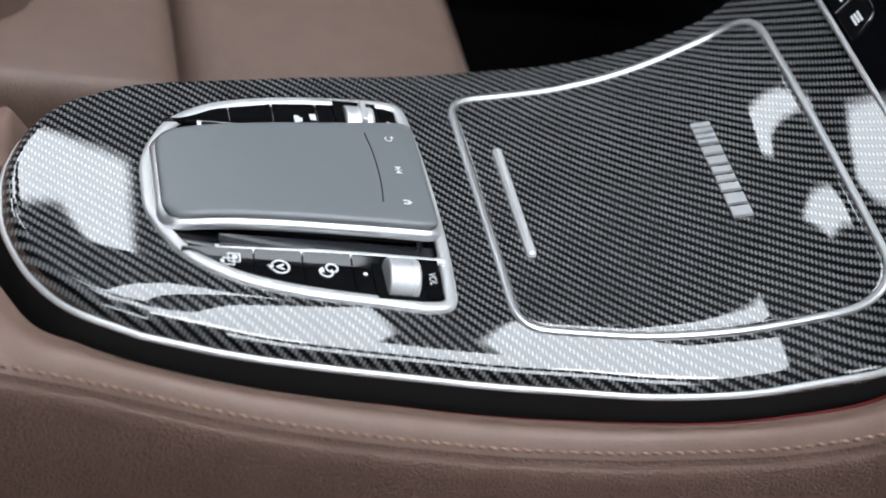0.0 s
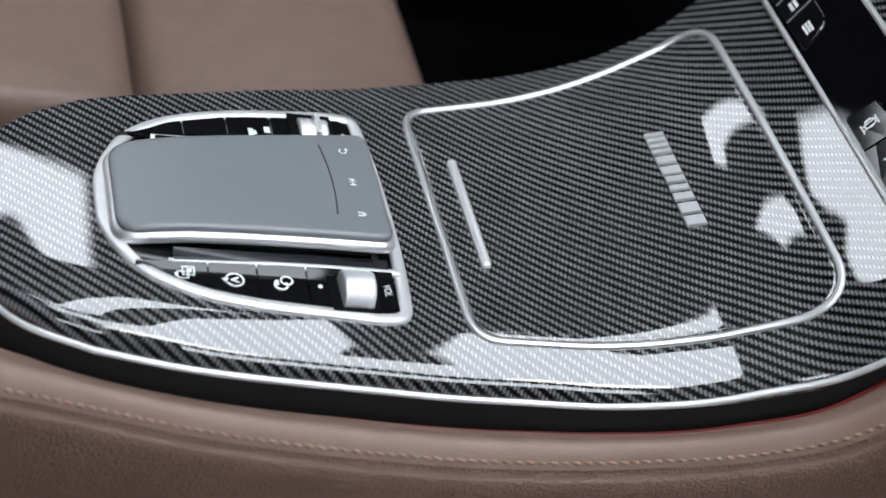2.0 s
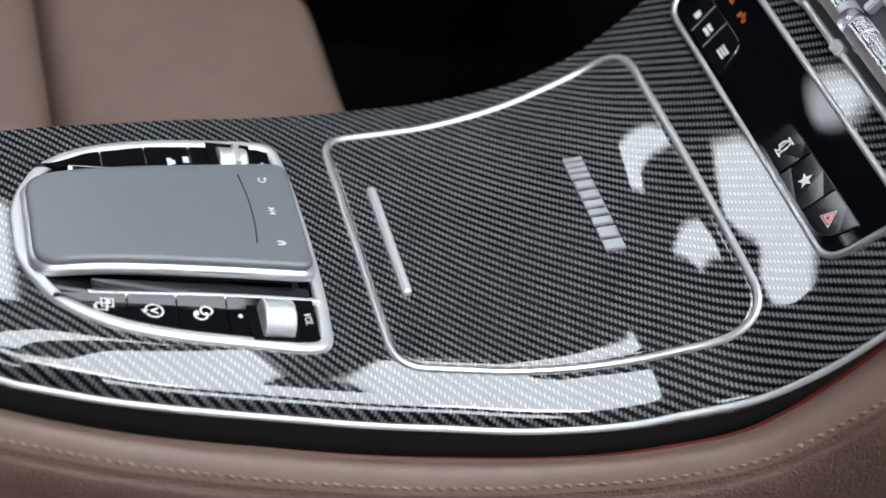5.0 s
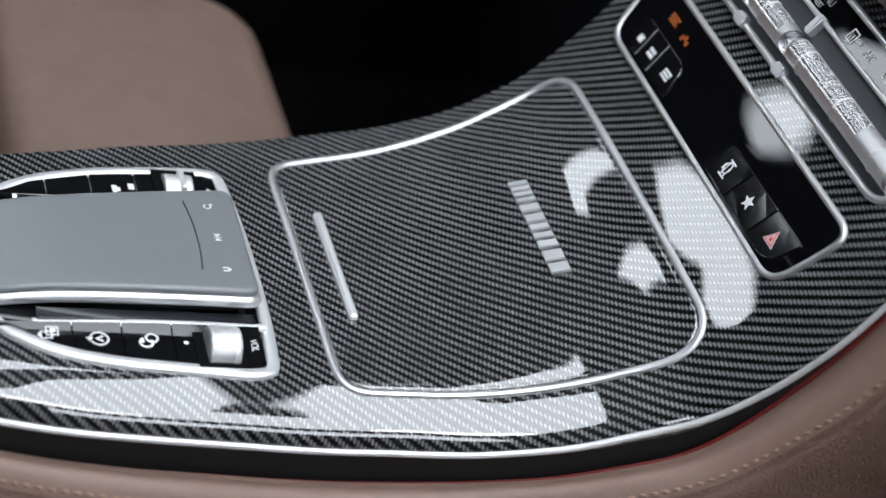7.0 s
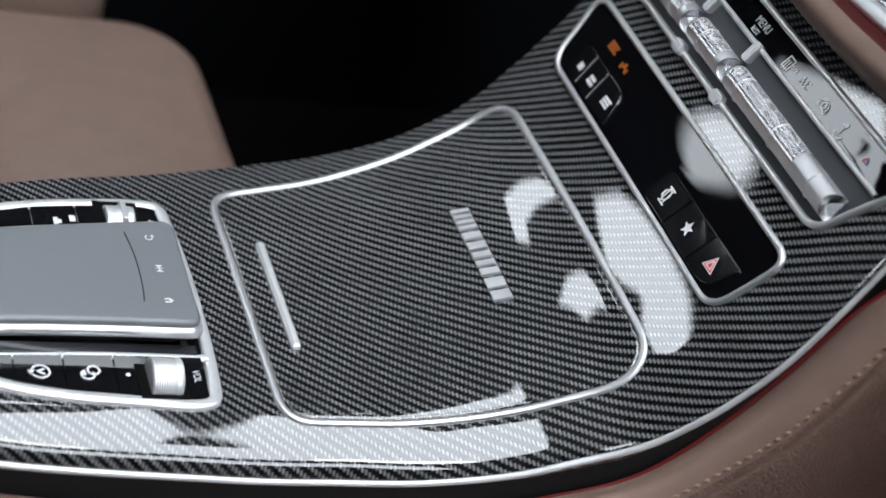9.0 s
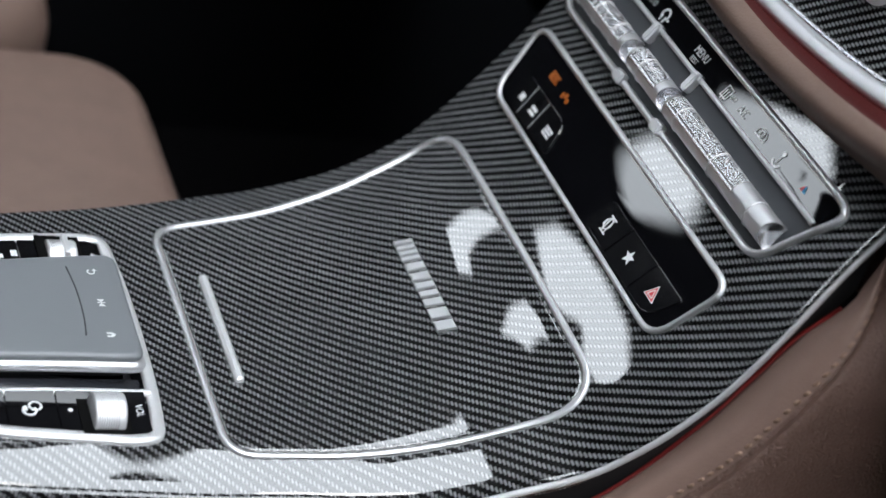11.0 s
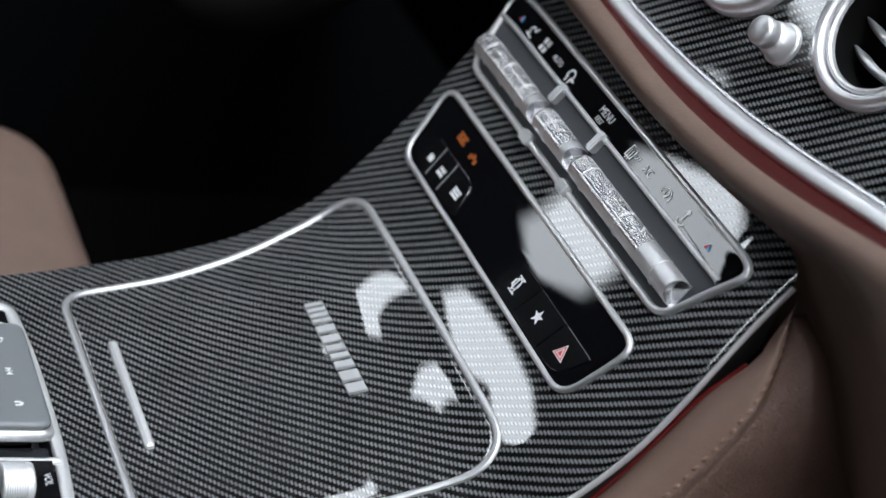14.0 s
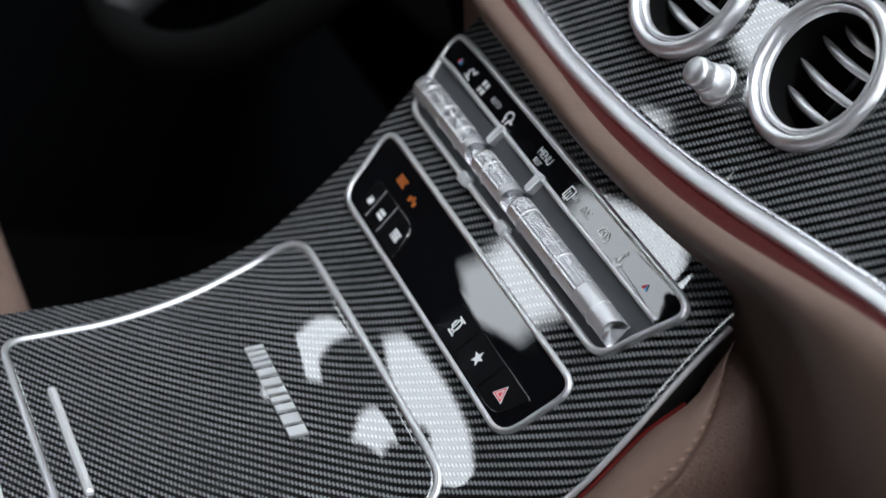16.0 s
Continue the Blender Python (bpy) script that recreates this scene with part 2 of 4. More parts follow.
# half width of the trim along the car
wide = curve_fn([-.1828, -.1467, -.0974, -.0459, .0057, .0552, .09, .122, .146, .163, .179, .195, .215, .24],
                [.0854, .095, .1026, .1068, .1122, .122, .1306, .1378, .1455, .1510, .1543, .1545, .1515, .150])
TIP = [(-.2408, 0), (-.2405, .012), (-.2372, .029), (-.2280, .0513), (-.2115, .0705)]
_xs = np.linspace(-.35, .30, 1400)
_ss = np.concatenate([[0], np.cumsum(np.hypot(np.diff(_xs), np.diff(rise(_xs))))])
def s_of(x):
    return np.interp(x, _xs, _ss)
def x_of(s):
    return np.interp(s, _ss, _xs)


def smooth_line(pts, n=12, closed=False):
    """Catmull-Rom through points of any dimension."""
    p = [np.array(q, float) for q in pts]
    k, out = len(p), []
    for i in range(k if closed else k - 1):
        a, b = p[i], p[(i + 1) % k]
        z = p[i - 1] if (closed or i > 0) else 2*a - b
        c = p[(i + 2) % k] if (closed or i + 2 < k) else 2*b - a
        for j in range(n):
            u = j / n
            out.append(0.5*((2*a) + (b - z)*u + (2*z - 5*a + 4*b - c)*u*u + (3*a - z - 3*b + c)*u**3))
    if not closed:
        out.append(p[-1])
    return np.array(out)


END = 0.2265
half = np.vstack([smooth_line(TIP + [(-.1828, .0854)], 10)[:-1], [(x, float(wide(x))) for x in np.linspace(-.1828, END, 90)]])
far = half.copy()                                            # the driver side has its own line towards the dash
far_wide = curve_fn([-.1828, -.1475, -.118, -.088, -.0565, -.024, .0077, .04, .07, .10, .13, .15, .175, .192, .21, .24],
                    [.0854, .0925, .0980, .1040, .1095, .1160, .1210, .1250, .1275, .1290, .1335, .1345, .1330, .1328, .1330, .1330])
far[:, 1] = np.where(half[:, 0] > -.1828, far_wide(np.maximum(half[:, 0], -.1828)), half[:, 1])
RIM = np.vstack([far[::-1], half[1:] * (1, -1)])              # plan outline, open at the front end


ROLL, DROP = 0.0065, 0.015


def edge_distance(x, y):
    q = np.stack([np.ravel(x), np.ravel(y)], 1)[:, None, :]
    a, d = RIM[:-1], RIM[1:] - RIM[:-1]
    t = np.clip(((q - a) * d).sum(-1) / (d*d).sum(-1), 0, 1)[..., None]
    return np.sqrt((((q - a) - t*d)**2).sum(-1)).min(1).reshape(np.shape(x))


SOFT, SAG = 0.034, 0.0075


def ease(u):
    return u * u * (3 - 2*u)


def top_z(x, y):
    """Height of the lacquered surface over the plan point."""
    e = edge_distance(x, y)
    q = 1 - np.clip(e, 0, ROLL) / ROLL
    q2 = 1 - np.clip(e, 0, SOFT) / SOFT
    lean = np.clip(np.asarray(y) / 0.05, 0, 1)
    sag = SAG * ease(np.clip((np.asarray(x) + 0.245) / 0.13, 0.0, 1)) * (1 - 0.7 * lean * lean * (3 - 2*lean))
    back = np.clip(-0.145 - np.asarray(x), 0, 0.10)
    dome = 0.085 * np.where(back < 0.03, back**2 / 0.06, back - 0.015)
    crown = 0.30 * np.clip((np.asarray(x) - 0.02) / 0.08, 0, 1) * np.clip((0.17 - np.asarray(x)) / 0.04, 0, 1)
    return rise(x) - crown * np.asarray(y)**2 - sag * q2**2 - dome - np.maximum(DROP - sag - dome, 0.001) * (1 - np.sqrt(np.clip(1 - q**2.2, 0, 1)))


def surf(x, y, off=0.0):
    n = normal(x, y)
    z = float(top_z(np.array([x]), np.array([y]))[0])
    return Vector((x, y, z)) + n * off


def normal(x, y):
    """Normal of the surface, without the rolled rim."""
    e = 1e-4
    return Vector((-(float(rise(x + e)) - float(rise(x - e))) / (2*e), 0, 1)).normalized()


def place(x, y, off=0.0, turn=0.0):
    """Frame on the console: local x to the car's right, y up the slope, z out of the surface."""
    n = normal(x, y)
    right = Vector((0, -1, 0))
    up = n.cross(right)
    m = Matrix((right, up, n)).transposed().to_4x4()
    return Matrix.Translation(surf(x, y, off)) @ m @ Matrix.Rotation(radians(turn), 4, "Z")


# ---- mesh helpers ----


def mesh_object(name, verts, faces, mat, parent=None, label="", uv=None, smooth=True):
    me = bpy.data.meshes.new(name)
    me.from_pydata([tuple(v) for v in verts], [], faces)
    if uv is not None:
        lay = me.uv_layers.new(name="metres")
        for lp in me.loops:
            lay.data[lp.index].uv = uv[lp.vertex_index]
    me.materials.append(mat)
    if smooth:
        me.polygons.foreach_set("use_smooth", [True] * len(me.polygons))
    me.update()
    ob = new(name, me)
    if parent is not None:
        ob.parent = parent
    if label:
        ob["label"] = label
    return ob


def part(name, bm, mat, parent=None, label="", smooth=False):
    bmesh.ops.recalc_face_normals(bm, faces=bm.faces)
    me = bpy.data.meshes.new(name)
    bm.to_mesh(me)
    bm.free()
    me.materials.append(mat)
    if smooth:
        me.polygons.foreach_set("use_smooth", [True] * len(me.polygons))
    ob = new(name, me)
    if parent is not None:
        ob.parent = parent
    if label:
        ob["label"] = label
    return ob


def thing(name, label, category, group="", kind=""):
    return tagged(new(name), label, category, group, kind)


def grid_faces(nu, nv, closed_u=False, closed_v=False):
    out = []
    for i in range(nu if closed_u else nu - 1):
        for j in range(nv if closed_v else nv - 1):
            a, b = i*nv + j, ((i + 1) % nu)*nv + j
            c, d = ((i + 1) % nu)*nv + (j + 1) % nv, i*nv + (j + 1) % nv
            out.append((a, b, c, d))
    return out


def rounded(corners, n=8):
    """Closed plan outline in (x, y) from corners (x, y, radius), rounded in the unrolled surface."""
    c = [np.array((s_of(x), y)) for x, y, r in corners]
    out = []
    for i, (x, y, r) in enumerate(corners):
        p, a, b = c[i], c[i - 1], c[(i + 1) % len(c)]
        da, db = (a - p) / np.linalg.norm(a - p), (b - p) / np.linalg.norm(b - p)
        for j in range(n + 1):
            u = j / n
            out.append((1 - u)**2*(p + da*r) + 2*u*(1 - u)*p*1.0 + u*u*(p + db*r))
    dense = []
    for i in range(len(out)):
        a, b = out[i], out[(i + 1) % len(out)]
        k = max(1, int(np.linalg.norm(b - a) / 0.006))
        for j in range(k):
            dense.append(a + (b - a)*j/k)
    return np.array([(float(x_of(s)), y) for s, y in dense])


def inset(outline, d):
    """Outline moved inwards by d, in the unrolled surface."""
    p = np.array([(s_of(x), y) for x, y in outline])
    t = np.roll(p, -1, 0) - np.roll(p, 1, 0)
    t /= np.linalg.norm(t, axis=1)[:, None]
    nrm = np.stack([-t[:, 1], t[:, 0]], 1)
    area = 0.5 * np.sum(p[:, 0]*np.roll(p[:, 1], -1) - np.roll(p[:, 0], -1)*p[:, 1])
    q = p + nrm * d * (1 if area > 0 else -1)
    return np.array([(float(x_of(s)), y) for s, y in q])


def skin(name, outline, off, mat, parent, label="", rings=10, thick=0.0):
    """A panel that follows the console inside an outline, off above it, with an edge down to the surface."""
    c = outline.mean(0)
    verts, uv = [], []
    k = len(outline)
    levels = [(1.0, -thick)] if thick else []
    levels += [(1.0, off), (0.985, off)] + [(1 - j / rings, off) for j in range(1, rings)]
    for f, o in levels:
        for x, y in c + (outline - c) * f:
            verts.append(surf(x, y, o))
            uv.append((s_of(x), y))
    verts.append(surf(c[0], c[1], off))
    uv.append((s_of(c[0]), c[1]))
    nl = len(levels)
    faces = [(j*k + i, j*k + (i + 1) % k, (j + 1)*k + (i + 1) % k, (j + 1)*k + i) for j in range(nl - 1) for i in range(k)]
    faces += [((nl - 1)*k + i, (nl - 1)*k + (i + 1) % k, nl*k) for i in range(k)]
    ob = mesh_object(name, verts, faces, mat, parent, label, uv)
    return ob


def ring(name, outline, widths, mat, parent, label="", off=0.0, tall=0.0015, n=8, closed=True):
    """A half-round bead along a plan outline on the console."""
    pts = [surf(x, y, off) for x, y in outline]
    nrm = [normal(x, y) for x, y in outline]
    return bead(name, pts, nrm, widths, tall, mat, parent, label, n, closed)


def bead(name, pts, nrm, wid, tall, mat, parent=None, label="", n=8, closed=True, sink=0.0006):
    k = len(pts)
    verts = []
    for i in range(k):
        a = pts[i - 1] if (closed or i > 0) else pts[i]
        b = pts[(i + 1) % k] if (closed or i < k - 1) else pts[i]
        t = (Vector(b) - Vector(a)).normalized()
        side = t.cross(nrm[i]).normalized()
        for j in range(n + 1):
            g = math.pi * j / n
            cs, sn = math.cos(g), math.sin(g)
            cs = math.copysign(abs(cs)**0.7, cs)
            verts.append(Vector(pts[i]) + side * (wid/2*cs) + Vector(nrm[i]) * (tall*sn**0.7 - sink if sn > 1e-6 else -sink - 0.0006))
    return mesh_object(name, verts, grid_faces(k, n + 1, closed, False), mat, parent, label)


def tube(name, pts, r, mat, parent=None, label="", n=10, closed=False):
    k, verts = len(pts), []
    pts = [Vector(p) for p in pts]
    for i in range(k):
        a = pts[i - 1] if (closed or i > 0) else pts[i]
        b = pts[(i + 1) % k] if (closed or i < k - 1) else pts[i]
        t = (b - a).normalized()
        s = t.cross(Vector((0, 0, 1)))
        s = s.normalized() if s.length > 1e-4 else Vector((0, 1, 0))
        u = s.cross(t)
        rr = r[i] if isinstance(r, (list, tuple)) else r
        for j in range(n):
            g = 2*math.pi*j/n
            verts.append(pts[i] + s*math.cos(g)*rr + u*math.sin(g)*rr)
    faces = grid_faces(k, n, closed, True)
    if not closed:
        faces += [tuple(range(n)), tuple(range((k - 1)*n, k*n))]
    return mesh_object(name, verts, faces, mat, parent, label)


def prism(poly, depth, m=Matrix.Identity(4), bevel=0.0):
    """A flat polygon of (x, y) raised by depth, in the frame m."""
    bm = bmesh.new()
    vs = [bm.verts.new((x, y, 0)) for x, y in poly]
    f = bm.faces.new(vs)
    if f.normal.z < 0:
        f.normal_flip()
    r = bmesh.ops.extrude_face_region(bm, geom=[f])
    up = [v for v in r["geom"] if isinstance(v, bmesh.types.BMVert)]
    bmesh.ops.translate(bm, verts=up, vec=(0, 0, depth))
    if bevel:
        top = [e for e in bm.edges if all(v in up for v in e.verts)]
        bmesh.ops.bevel(bm, geom=top, offset=bevel, segments=2, affect="EDGES", profile=0.6)
    bmesh.ops.transform(bm, matrix=m, verts=bm.verts)
    return bm


def merge(bms):
    out = bmesh.new()
    for b in bms:
        me = bpy.data.meshes.new("tmp")
        b.to_mesh(me)
        b.free()
        out.from_mesh(me)
        bpy.data.meshes.remove(me)
    return out


def box(cx, cy, cz, sx, sy, sz, bevel=0.0, seg=3):
    bm = bmesh.new()
    bmesh.ops.create_cube(bm, size=1.0, matrix=Matrix.Translation((cx, cy, cz)) @ Matrix.Diagonal((sx, sy, sz, 1)))
    if bevel:
        bmesh.ops.bevel(bm, geom=bm.edges[:], offset=bevel, segments=seg, affect="EDGES", profile=0.5)
    return bm


def rect(x0, y0, x1, y1):
    return [(x0, y0), (x1, y0), (x1, y1), (x0, y1)]


def stroke(pts, w):
    """Polygons of a thick line through (x, y) points."""
    out = []
    for (ax, ay), (bx, by) in zip(pts, pts[1:]):
        d = math.hypot(bx - ax, by - ay)
        if d == 0:
            continue
        nx, ny = -(by - ay)/d*w/2, (bx - ax)/d*w/2
        ex, ey = (bx - ax)/d*w*0.3, (by - ay)/d*w*0.3
        out.append([(ax - ex + nx, ay - ey + ny), (ax - ex - nx, ay - ey - ny), (bx + ex - nx, by + ey - ny), (bx + ex + nx, by + ey + ny)])
    return out


def arc(cx, cy, r, a0, a1, n=10, sx=1.0):
    return [(cx + sx*r*math.cos(radians(a0 + (a1 - a0)*i/n)), cy + r*math.sin(radians(a0 + (a1 - a0)*i/n))) for i in range(n + 1)]


def print_on(name, polys, m, mat, parent, label="", depth=0.00012):
    bms = []
    for i, p in enumerate(polys):
        bms.append(prism(p, depth + 0.000004*i, m))
    return part(name, merge(bms), mat, parent, label)


def text_on(words, size, m, mat, parent, label):
    cu = bpy.data.curves.new("lettering", "FONT")
    cu.body, cu.size, cu.align_x, cu.align_y, cu.extrude = words, size, "CENTER", "CENTER", 0.00006
    cu.resolution_u = 3
    tmp = bpy.data.objects.new("lettering", cu)
    me = bpy.data.meshes.new_from_object(tmp)
    bpy.data.objects.remove(tmp)
    bpy.data.curves.remove(cu)
    me.transform(m @ Matrix.Diagonal((0.8, 1, 1, 1)))
    me.materials.clear()
    me.materials.append(mat)
    ob = new("lettering", me)
    ob.parent = parent
    ob["label"] = label
    return ob


# ---- the console trim ----


def trim_surface():
    xs = np.concatenate([-.2408 + .06*(1 - np.cos(np.linspace(0.02, math.pi/2, 40))), np.linspace(-.1800, END, 170)])
    hw, fw = np.interp(xs, half[:, 0], half[:, 1]), np.interp(xs, far[:, 0], far[:, 1])
    vs = np.sin(np.linspace(-math.pi/2, math.pi/2, 81))
    vs = np.sign(vs) * np.abs(vs)**0.8
    X = np.repeat(xs[:, None], 81, 1)
    Y = np.where(vs[None, :] < 0, hw[:, None], fw[:, None]) * vs[None, :]
    Z = top_z(X, Y)
    verts = np.stack([X, Y, Z], -1).reshape(-1, 3)
    step = np.hypot(np.diff(Y, axis=1), np.diff(Z, axis=1))
    V = np.concatenate([0*X[:, :1], np.cumsum(step, 1)], 1)
    V = V - V[:, 40:41]                                        # girth across the section
    d = (rise(X + 1e-4) - rise(X - 1e-4)) / 2e-4
    uv = np.stack([s_of(X) + (Z - rise(X)) * d / np.sqrt(1 + d*d), V], -1).reshape(-1, 2)
    return mesh_object("trim_panel", verts, grid_faces(len(xs), 81), CARBON, None, "", [tuple(q) for q in uv])


console = thing("console_trim", "glossy carbon fibre centre console trim with a thin silver edge", "console trim")
panel = trim_surface()
panel.parent = console
edge_pts = [Vector((x, y, float(rise(x)) - DROP)) for x, y in RIM]
tan = [(Vector(edge_pts[min(i + 1, len(RIM) - 1)]) - Vector(edge_pts[max(i - 1, 0)])).normalized() for i in range(len(RIM))]
edge_out = [Vector((t.y, -t.x, 0)).normalized() for t in tan]
edge_out = [o if o.dot(Vector((p.x + 0.05 if p.x < -0.1 else 0, p.y, 0))) > 0 else -o for o, p in zip(edge_out, edge_pts)]
shown = [i for i, p in enumerate(edge_pts) if p.y < 0 or p.x < -0.17]
bead("edge_strip", [edge_pts[i] + edge_out[i]*0.0006 - Vector((0, 0, 0.0012)) for i in shown], [(edge_out[i] + Vector((0, 0, .6))).normalized() for i in shown], 0.0031, 0.0016, ROLLER, console, "thin bright silver edge strip", 8, False)
# dark skirt under the trim
sk = []
for p, o in zip(edge_pts, edge_out):
    sk += [p + o*0.0002, p - o*0.002 - Vector((0, 0, 0.006)), p - o*0.003 - Vector((0, 0, 0.06))]
mesh_object("skirt", sk, grid_faces(len(edge_pts), 3), SKIRT, console, "black plastic skirt")

# ---- storage lid with its ring, handle and badge ----
LID = rounded([(-.0140, .0865, .014), (-.0140, -.0865, .014), (.146, -.1135, .026), (.146, .1135, .026)])
lid = thing("storage_lid", "carbon fibre storage compartment lid with silver surround", "storage lid")
skin("cover", inset(LID, 0.0022), 0.0009, CARBON, lid, "carbon fibre twill cover", 26, 0.0004)
ring("gap", inset(LID, 0.0019), 0.0014, VOID, lid, "dark shut line", 0.0007, 0.0004, 4)
ring("surround", LID, 0.0040, SILVER, lid, "slim satin silver surround", 0.0002, 0.0020, 8)

handle_out = rounded([(.0004, .0425, .0016), (.0004, -.0395, .0016), (.0048, -.0395, .0016), (.0048, .0425, .0016)], 4)


def raised_bar(name, outline, tall, mat, parent, label="", off=0.0, chamfer=0.001):
    inner = inset(outline, chamfer)
    k = len(outline)
    verts = [surf(x, y, off - 0.0008) for x, y in outline] + [surf(x, y, off + tall*0.6) for x, y in outline] + [surf(x, y, off + tall) for x, y in inner]
    c = outline.mean(0)
    faces = [(i, (i + 1) % k, k + (i + 1) % k, k + i) for i in range(k)] + [(k + i, k + (i + 1) % k, 2*k + (i + 1) % k, 2*k + i) for i in range(k)]
    faces.append(tuple(range(2*k, 3*k)))
    return mesh_object(name, verts, faces, mat, parent, label, smooth=False)


raised_bar("pull_bar", handle_out, 0.0032, ROLLER, lid, "satin silver pull bar", 0.0008, 0.0013)

badge = thing("badge", "silver plain block badge on the carbon lid", "badge")


def badge_piece(y0, y1, lo=-0.0047, hi=0.0047, slant=0.0013):
    """One raised slanted block; lo and hi along the height of the badge."""
    k = slant / 0.0047
    poly = [(-y0 + k*lo, lo), (-y1 + k*lo, lo), (-y1 + k*hi, hi), (-y0 + k*hi, hi)]
    part("block", prism(poly, 0.0017, place(.1043, 0.0, 0.0008), 0.0005), SILVER, badge)


for k in range(4):
    badge_piece(.0395 - k*.0046, .0395 - k*.0046 - .0030)
for y0, y1 in ((.0200, .0145), (.0118, .0060), (.0038, -.0008), (-.0032, -.0072), (-.0096, -.0148), (-.0176, -.0250), (-.0274, -.0345)):
    badge_piece(y0, y1)

# ---- touchpad controller ----
pad_half = [(-.1787, 0), (-.1778, .018), (-.1715, .036), (-.1610, .0520), (-.1400, .0655), (-.1100, .0735), (-.0740, .0775), (-.0520, .0788), (-.0425, .0745), (-.0398, .0600), (-.0380, .0300), (-.0375, 0)]
_h = smooth_line(pad_half, 8)
FRAME = np.vstack([_h, _h[::-1][1:-1] * (1, -1)])
unit = thing("touchpad_controller", "grey soft touch pad in a silver frame with black keys", "touchpad")
skin("base", inset(FRAME, 0.003), 0.0004, GLOSS, unit, "glossy black base", 8, 0.0004)
ring("frame", inset(FRAME, 0.0024), 0.0066, ROLLER, unit, "satin silver frame", 0.0, 0.0028, 8)
ring("gap", inset(FRAME, -0.0006), 0.0011, VOID, unit, "dark shut line", 0.0, 0.0006, 4)


def pad_outline(d=0.0):
    c = rounded([(-.1725 + d, .0320 - d, .012), (-.1725 + d, -.0320 + d, .012), (-.0465 - d, -.0400 + d, .007), (-.0465 - d, .0400 - d, .007)], 8)
    return c


def pad_z(x):
    """The pad's arched back."""
    return float(np.interp(x, [-.180, -.172, -.165, -.155, -.140, -.120, -.098, -.075, -.053, -.045], [.0040, .0049, .0062, .0084, .0108, .0126, .0140, .0153, .0162, .0163]))


def pad_layer(name, mat, label, insets, smooth=True):
    """Stack of outlines (inset, drop below the arched back), closed by a cap."""
    verts, faces, k = [], [], None
    for d, dz in insets:
        o = pad_outline(d)
        if k is None:
            k = len(o)
        # same number of points for every ring
        idx = np.linspace(0, len(o), k, endpoint=False)
        o = np.array([o[int(i) % len(o)] * (1 - (i % 1)) + o[(int(i) + 1) % len(o)] * (i % 1) for i in idx])
        verts += [Vector((x, y, pad_z(x) - dz - 0.000 * y)) for x, y in o]
    n = len(insets)
    c = np.array([[v.x, v.y] for v in verts[-k:]])
    mid = c.mean(0)
    for f in (0.8, 0.6, 0.4, 0.2):
        verts += [Vector((x, y, pad_z(x) - insets[-1][1] + 0.0004*(1 - f))) for x, y in mid + (c - mid)*f]
        n += 1
    verts.append(Vector((mid[0], mid[1], pad_z(mid[0]) - insets[-1][1] + 0.0004)))
    faces = [(j*k + i, j*k + (i + 1) % k, (j + 1)*k + (i + 1) % k, (j + 1)*k + i) for j in range(n - 1) for i in range(k)]
    faces += [((n - 1)*k + i, (n - 1)*k + (i + 1) % k, n*k) for i in range(k)]
    return mesh_object(name, verts, faces, mat, unit, label)


pad_layer("pad", PAD, "matt grey touch surface", [(0.0018, 0.0042), (0.0004, 0.0037), (0.0, 0.0028), (0.0001, 0.0014), (0.0007, 0.0005), (0.0017, 0.0001), (0.0030, 0.0), (0.0045, 0.0)])
pad_layer("pad_rim", SILVER, "silver rim under the pad", [(0.0035, 0.0102), (-0.0004, 0.0098), (-0.0016, 0.0086), (-0.0020, 0.0068), (-0.0014, 0.0048), (0.0002, 0.0037), (0.004, 0.0035)])
pad_layer("pedestal", BLACK, "black pedestal", [(0.005, 0.016), (0.004, 0.008), (0.008, 0.0078)])
# groove and symbols on the pad
gp = [(-.0722, .0285), (-.0706, .014), (-.0701, .002), (-.0704, -.012), (-.0716, -.0245)]
bead("groove", [Vector((x, y, pad_z(x) + 0.00028)) for x, y in smooth_line(gp, 6)], [Vector((0, 0, 1))] * 25, 0.0009, 0.0004, SLOT, unit, "fine dark groove", 4, False, 0.0002)


def flat(x, y, z, turn=0.0):
    return Matrix.Translation((x, y, z)) @ Matrix(((0, 1, 0, 0), (-1, 0, 0, 0), (0, 0, 1, 0), (0, 0, 0, 1))) @ Matrix.Rotation(radians(turn), 4, "Z")


zs = pad_z(-.06) + 0.0004
print_on("symbol", stroke(arc(0, -.0003, .0017, -150, 90, 8) + [(-.0012, .0014)], .0007) + [[(-.0010, .0028), (-.0010, .0004), (-.0026, .0016)]], flat(-.0608, .0241, zs), WHITE, unit, "white return arrow")
print_on("symbol", [[(-.0026, -.0018), (-.0003, 0), (-.0026, .0018)], [(.0026, -.0018), (.0003, 0), (.0026, .0018)]] + stroke([(-.0001, -.0018), (-.0001, .0018)], .0005), flat(-.0603, 0, zs), WHITE, unit, "white skip mark")
print_on("symbol", [[(-.0017, -.0018), (-.0006, -.0018), (-.0006, .0004), (.0006, .0004), (.0006, -.0018), (.0017, -.0018), (.0017, .0010), (0, .0026), (-.0017, .0010)]], flat(-.0602, -.0241, zs), WHITE, unit, "white house mark")

# key rows on both sides of the pad


